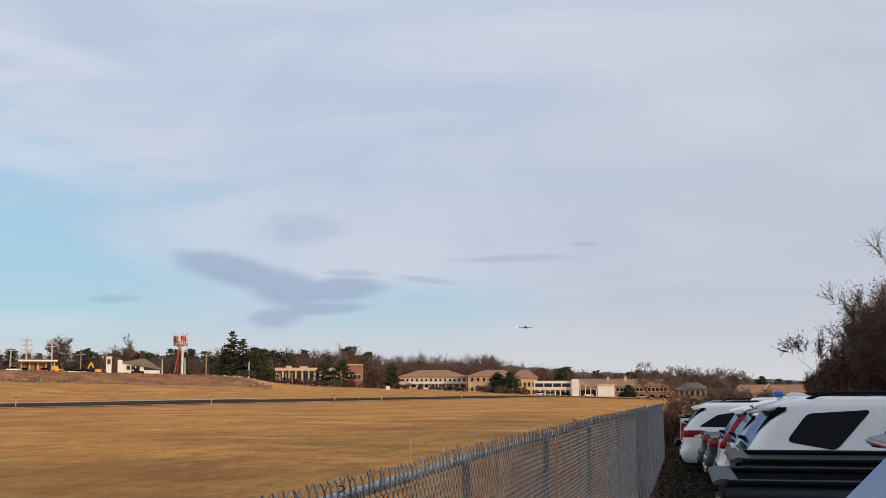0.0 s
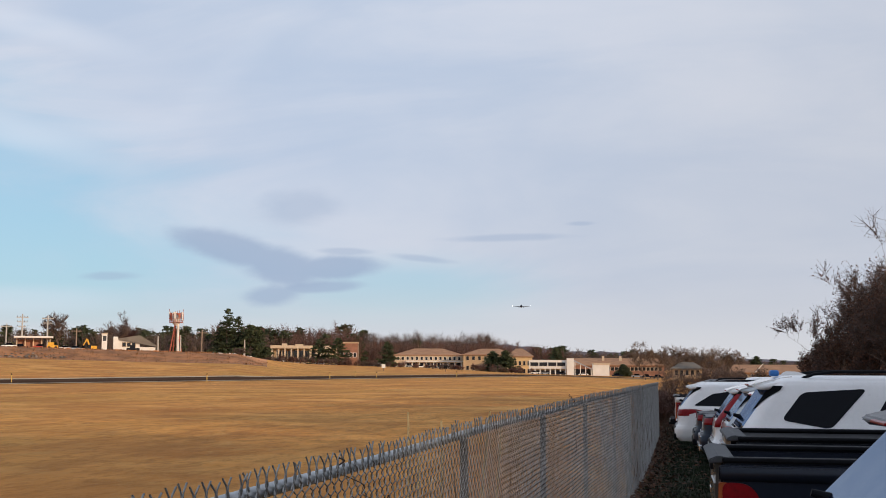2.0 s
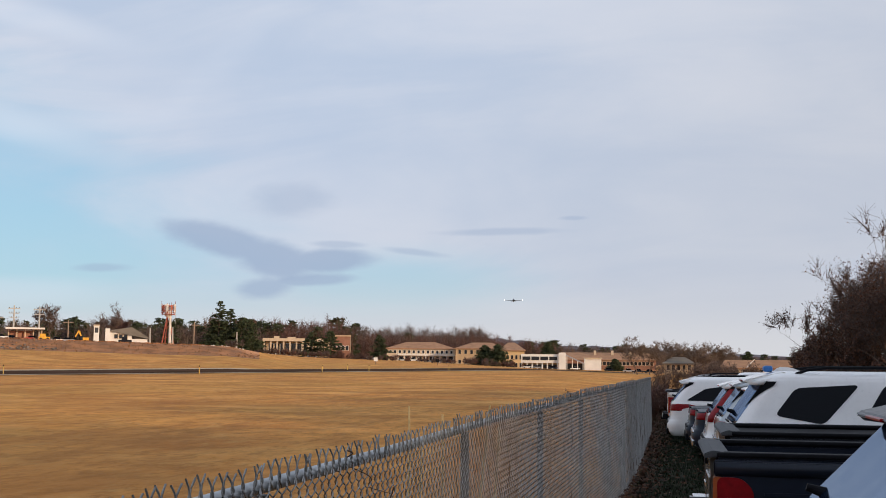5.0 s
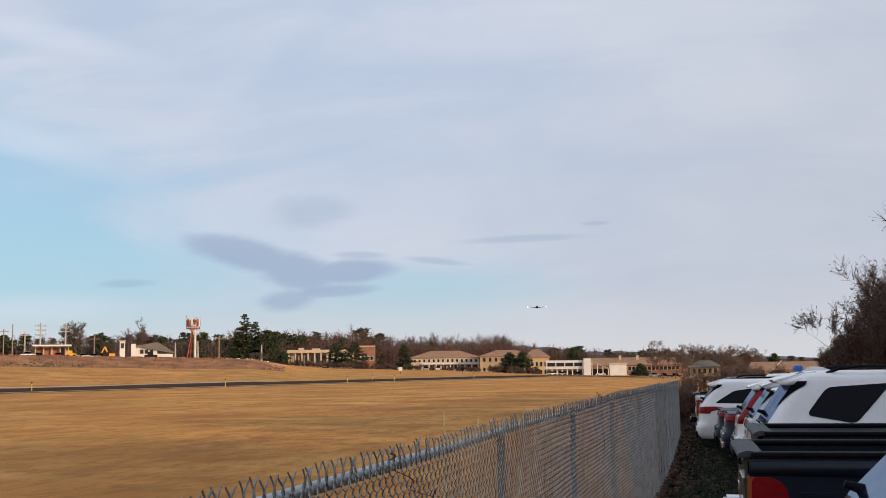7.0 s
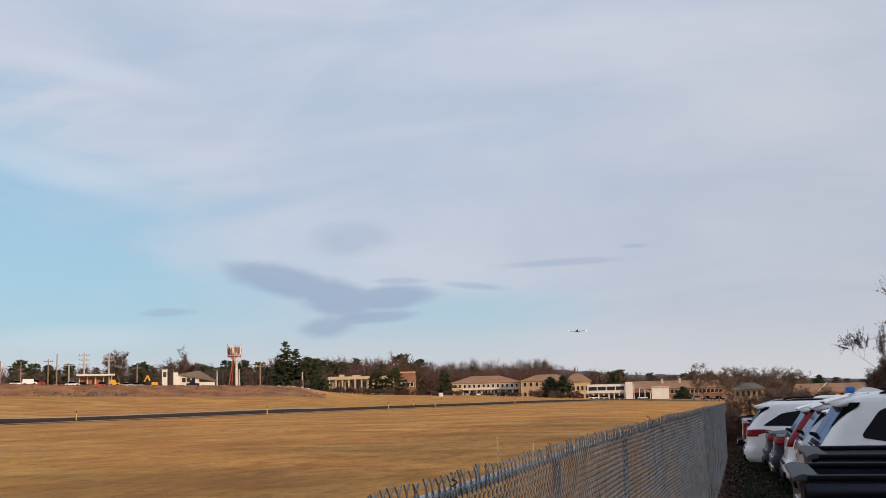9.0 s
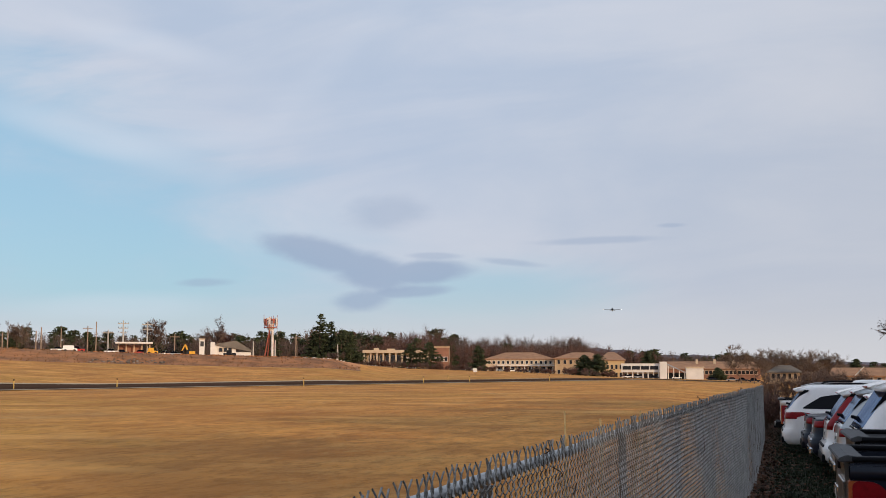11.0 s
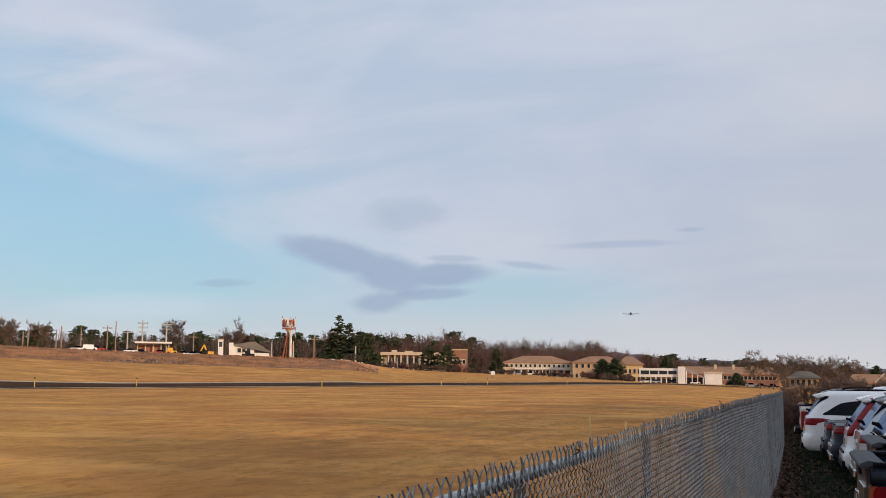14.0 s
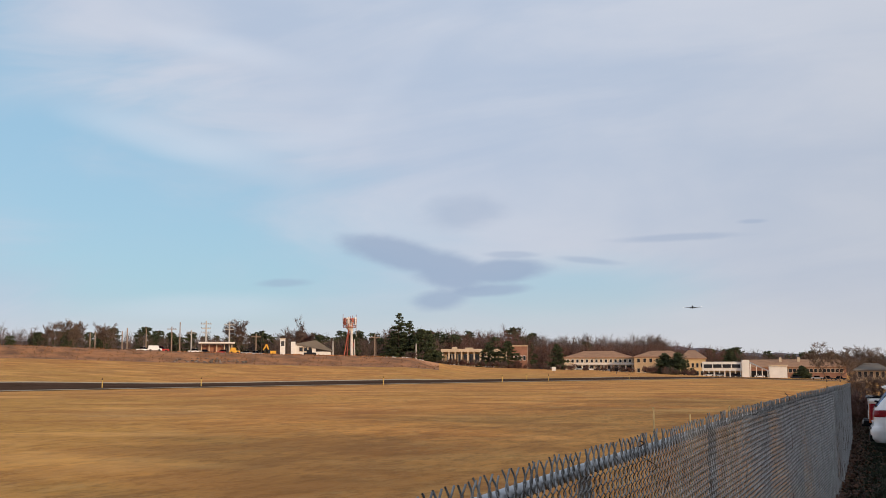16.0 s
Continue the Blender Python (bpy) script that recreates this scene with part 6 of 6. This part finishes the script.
bb = np.cross(a, np.array([0, 0, 1.0]) + rng.normal(0, 0.3, (n, 3)))
bb /= np.linalg.norm(bb, axis=1)[:, None]
sz = rng.uniform(0.03, 0.06, (n, 1))
lv = np.stack([c - a * sz, c + bb * sz * 0.5 + np.array([0, 0, 0.008]), c + a * sz, c - bb * sz * 0.5 + np.array([0, 0, 0.008])], 1).reshape(-1, 3)
tagged(new("leaf_litter", array_mesh("leaf_litter", lv, np.arange(len(lv)).reshape(-1, 4), [LEAF])), "brown fallen leaves drifted along the fence foot", "leaves", kind="stuff")


def tufts(name, xs, ys, hs, seed, mat, label, width=0.006, blades=6, lean=0.4):
    rng = np.random.RandomState(seed)
    m = len(xs)
    X, Y, Hh = (np.repeat(q, blades) for q in (xs, ys, hs))
    k = len(X)
    X, Y = X + rng.normal(0, 0.03, k), Y + rng.normal(0, 0.03, k)
    Hh = Hh * rng.uniform(0.5, 1.1, k)
    Zg = height(X, Y) - 0.01
    an = rng.uniform(0, 6.28, k)
    dx, dy = np.cos(an) * lean * Hh, np.sin(an) * lean * Hh
    wa = rng.uniform(0, 6.28, k)
    wx, wy = np.cos(wa) * width, np.sin(wa) * width
    p0, p1 = np.stack([X - wx, Y - wy, Zg], -1), np.stack([X + wx, Y + wy, Zg], -1)
    q0, q1 = np.stack([X + dx * 0.4 + wx * 0.7, Y + dy * 0.4 + wy * 0.7, Zg + Hh * 0.6], -1), np.stack([X + dx * 0.4 - wx * 0.7, Y + dy * 0.4 - wy * 0.7, Zg + Hh * 0.6], -1)
    r0, r1 = np.stack([X + dx + wx * 0.2, Y + dy + wy * 0.2, Zg + Hh], -1), np.stack([X + dx - wx * 0.2, Y + dy - wy * 0.2, Zg + Hh], -1)
    V = np.stack([p0, p1, q0, q1, r0, r1], 1).reshape(-1, 3)
    i = np.arange(k)[:, None] * 6
    Fq = np.concatenate([i + np.array([[0, 1, 2, 3]]), i + np.array([[3, 2, 4, 5]])])
    return tagged(new(name, array_mesh(name, V, Fq, [mat])), label, "grass", kind="stuff")


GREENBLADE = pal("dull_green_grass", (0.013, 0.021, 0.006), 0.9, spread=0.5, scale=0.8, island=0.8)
RANKBLADE = pal("rank_weeds", (0.27, 0.125, 0.05), 0.95, spread=0.5, scale=0.2, island=0.8)
rng = np.random.RandomState(33)
n = 6500
ys = rng.uniform(9, 48, n)
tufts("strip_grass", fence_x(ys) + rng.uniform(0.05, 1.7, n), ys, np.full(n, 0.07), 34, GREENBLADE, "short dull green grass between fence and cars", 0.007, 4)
# rank weeds on the bank
rng = np.random.RandomState(35)
n = 1800
cr, cb = rng.uniform(257, 284, n), np.radians(rng.uniform(-46.0, -20.0, n))
tufts("bank_scrub", cr * np.sin(cb), cr * np.cos(cb), rng.uniform(0.12, 0.42, n), 37, RANKBLADE, "rank brown weeds on the works bank", 0.06, 5, 0.5)
# rubble and spoil heaps along the works edge
def rubble(b, d, w, n, size, mat, label, seed):
    rng = np.random.RandomState(seed)
    x0, y0, g = at_ground(b, d)
    c, s = math.cos(radians(b)), math.sin(radians(b))
    V, Fq, base = [], [], 0
    for k in range(n):
        a, e = rng.uniform(-w / 2, w / 2), rng.normal(0, 1.6)
        px, py = x0 + a * c + e * s, y0 - a * s + e * c
        r = size * rng.uniform(0.5, 1.4)
        q = np.array([(sx, sy, sz) for sz in (-0.5, 0.5) for sx, sy in ((-1, -1), (1, -1), (1, 1), (-1, 1))]) * r * rng.uniform(0.5, 1.1, (8, 3))
        an = rng.uniform(0, 6.28)
        q[:, :2] = q[:, :2] @ np.array([[math.cos(an), -math.sin(an)], [math.sin(an), math.cos(an)]])
        V.append(q + np.array([px, py, float(height(px, py)) + r * 0.3]))
        Fq.append(np.array([(0, 3, 2, 1), (4, 5, 6, 7), (0, 1, 5, 4), (1, 2, 6, 5), (2, 3, 7, 6), (3, 0, 4, 7)]) + base)
        base += 8
    tagged(new("rubble", array_mesh("rubble", np.concatenate(V), np.concatenate(Fq), [mat])), label, "rubble", kind="stuff")


STONE = pal("grey_broken_concrete", (0.17, 0.135, 0.11), 0.9, spread=0.4, scale=0.5, island=0.6)
SPOIL = pal("orange_spoil", (0.34, 0.14, 0.055), 0.95, spread=0.45, scale=0.3, island=0.5)
rubble(-31.32, 262, 16, 60, 0.26, STONE, "grey broken concrete tipped at the bank foot", 1)
rubble(-29.55, 284, 34, 150, 0.35, SPOIL, "orange spoil and broken boards along the works edge", 2)
rubble(-25.12, 286, 22, 90, 0.40, SPOIL, "orange spoil and broken boards along the works edge", 3)
rubble(-32.56, 283, 30, 70, 0.30, STONE, "pale broken blocks along the works edge", 4)
rubble(-35.44, 283, 40, 70, 0.28, STONE, "pale broken blocks along the works edge", 5)
rubble(-22.16, 290, 14, 40, 0.25, WHITEWALL, "white boards lying on the works edge", 6)

# ---- light aircraft on final approach ----
def aircraft(b, d, z):
    x, y = place(b, d)
    t = thing("light_aircraft", x, y, z, -b, "small white low-wing aircraft flying with its landing lights on", "aircraft")
    bm = bmesh.new()
    sec = [(-1.2, 0.12, 0.12), (-1.0, 0.45, 0.45), (0.2, 0.62, 0.68), (1.6, 0.62, 0.85), (3.0, 0.5, 0.6), (6.2, 0.12, 0.2)]
    rings = [[bm.verts.new((w * math.cos(k * math.pi / 6), yy, 0.1 + h * math.sin(k * math.pi / 6))) for k in range(12)] for yy, w, h in sec]
    for lo, hi in zip(rings[:-1], rings[1:]):
        for i in range(12):
            bm.faces.new((lo[i], lo[(i + 1) % 12], hi[(i + 1) % 12], hi[i]))
    bm.faces.new(rings[0]), bm.faces.new(rings[-1])
    part("fuselage", bm, CARDARK, t, "", True)
    for s in (-1, 1):
        bm = bmesh.new()
        root = [bm.verts.new(p) for p in ((s * 0.4, 0.3, -0.35), (s * 0.4, 2.1, -0.35), (s * 0.4, 1.9, -0.12), (s * 0.4, 0.6, -0.08))]
        tip = [bm.verts.new(p) for p in ((s * 5.4, 0.6, 0.15), (s * 5.4, 1.8, 0.15), (s * 5.4, 1.7, 0.25), (s * 5.4, 0.8, 0.27))]
        bm.faces.new(root), bm.faces.new(tip)
        for i in range(4):
            bm.faces.new((root[i], root[(i + 1) % 4], tip[(i + 1) % 4], tip[i]))
        part("wing", bm, GREYTRIM, t)
        bm = bmesh.new()
        bmesh.ops.create_uvsphere(bm, u_segments=10, v_segments=6, radius=0.16, matrix=Matrix.Translation((s * 5.4, 0.55, 0.2)))
        part("landing_light", bm, LAMP, t, "bright white wing-tip light")
        boxpart("tailplane", (min(0, s * 1.9), 5.4, 0.2, max(0, s * 1.9), 6.2, 0.3), GREYTRIM, t)
        rod("main_gear", (s * 1.3, 1.2, -0.9), (s * 1.3, 1.2, -0.2), 0.08, 0.08, BLACKTRIM, t)
    boxpart("fin", (-0.06, 5.3, 0.2, 0.06, 6.3, 1.6), GREYTRIM, t)
    rod("nose_gear", (0, -0.4, -0.9), (0, -0.4, -0.2), 0.08, 0.08, BLACKTRIM, t)


LAMP = bpy.data.materials.new("landing_light_glow")
LAMP.use_nodes = True
LAMP.node_tree.nodes["Principled BSDF"].inputs["Emission Color"].default_value = (1, 0.97, 0.9, 1)
LAMP.node_tree.nodes["Principled BSDF"].inputs["Emission Strength"].default_value = 5.0
aircraft(-7.34, 690, 38.18)
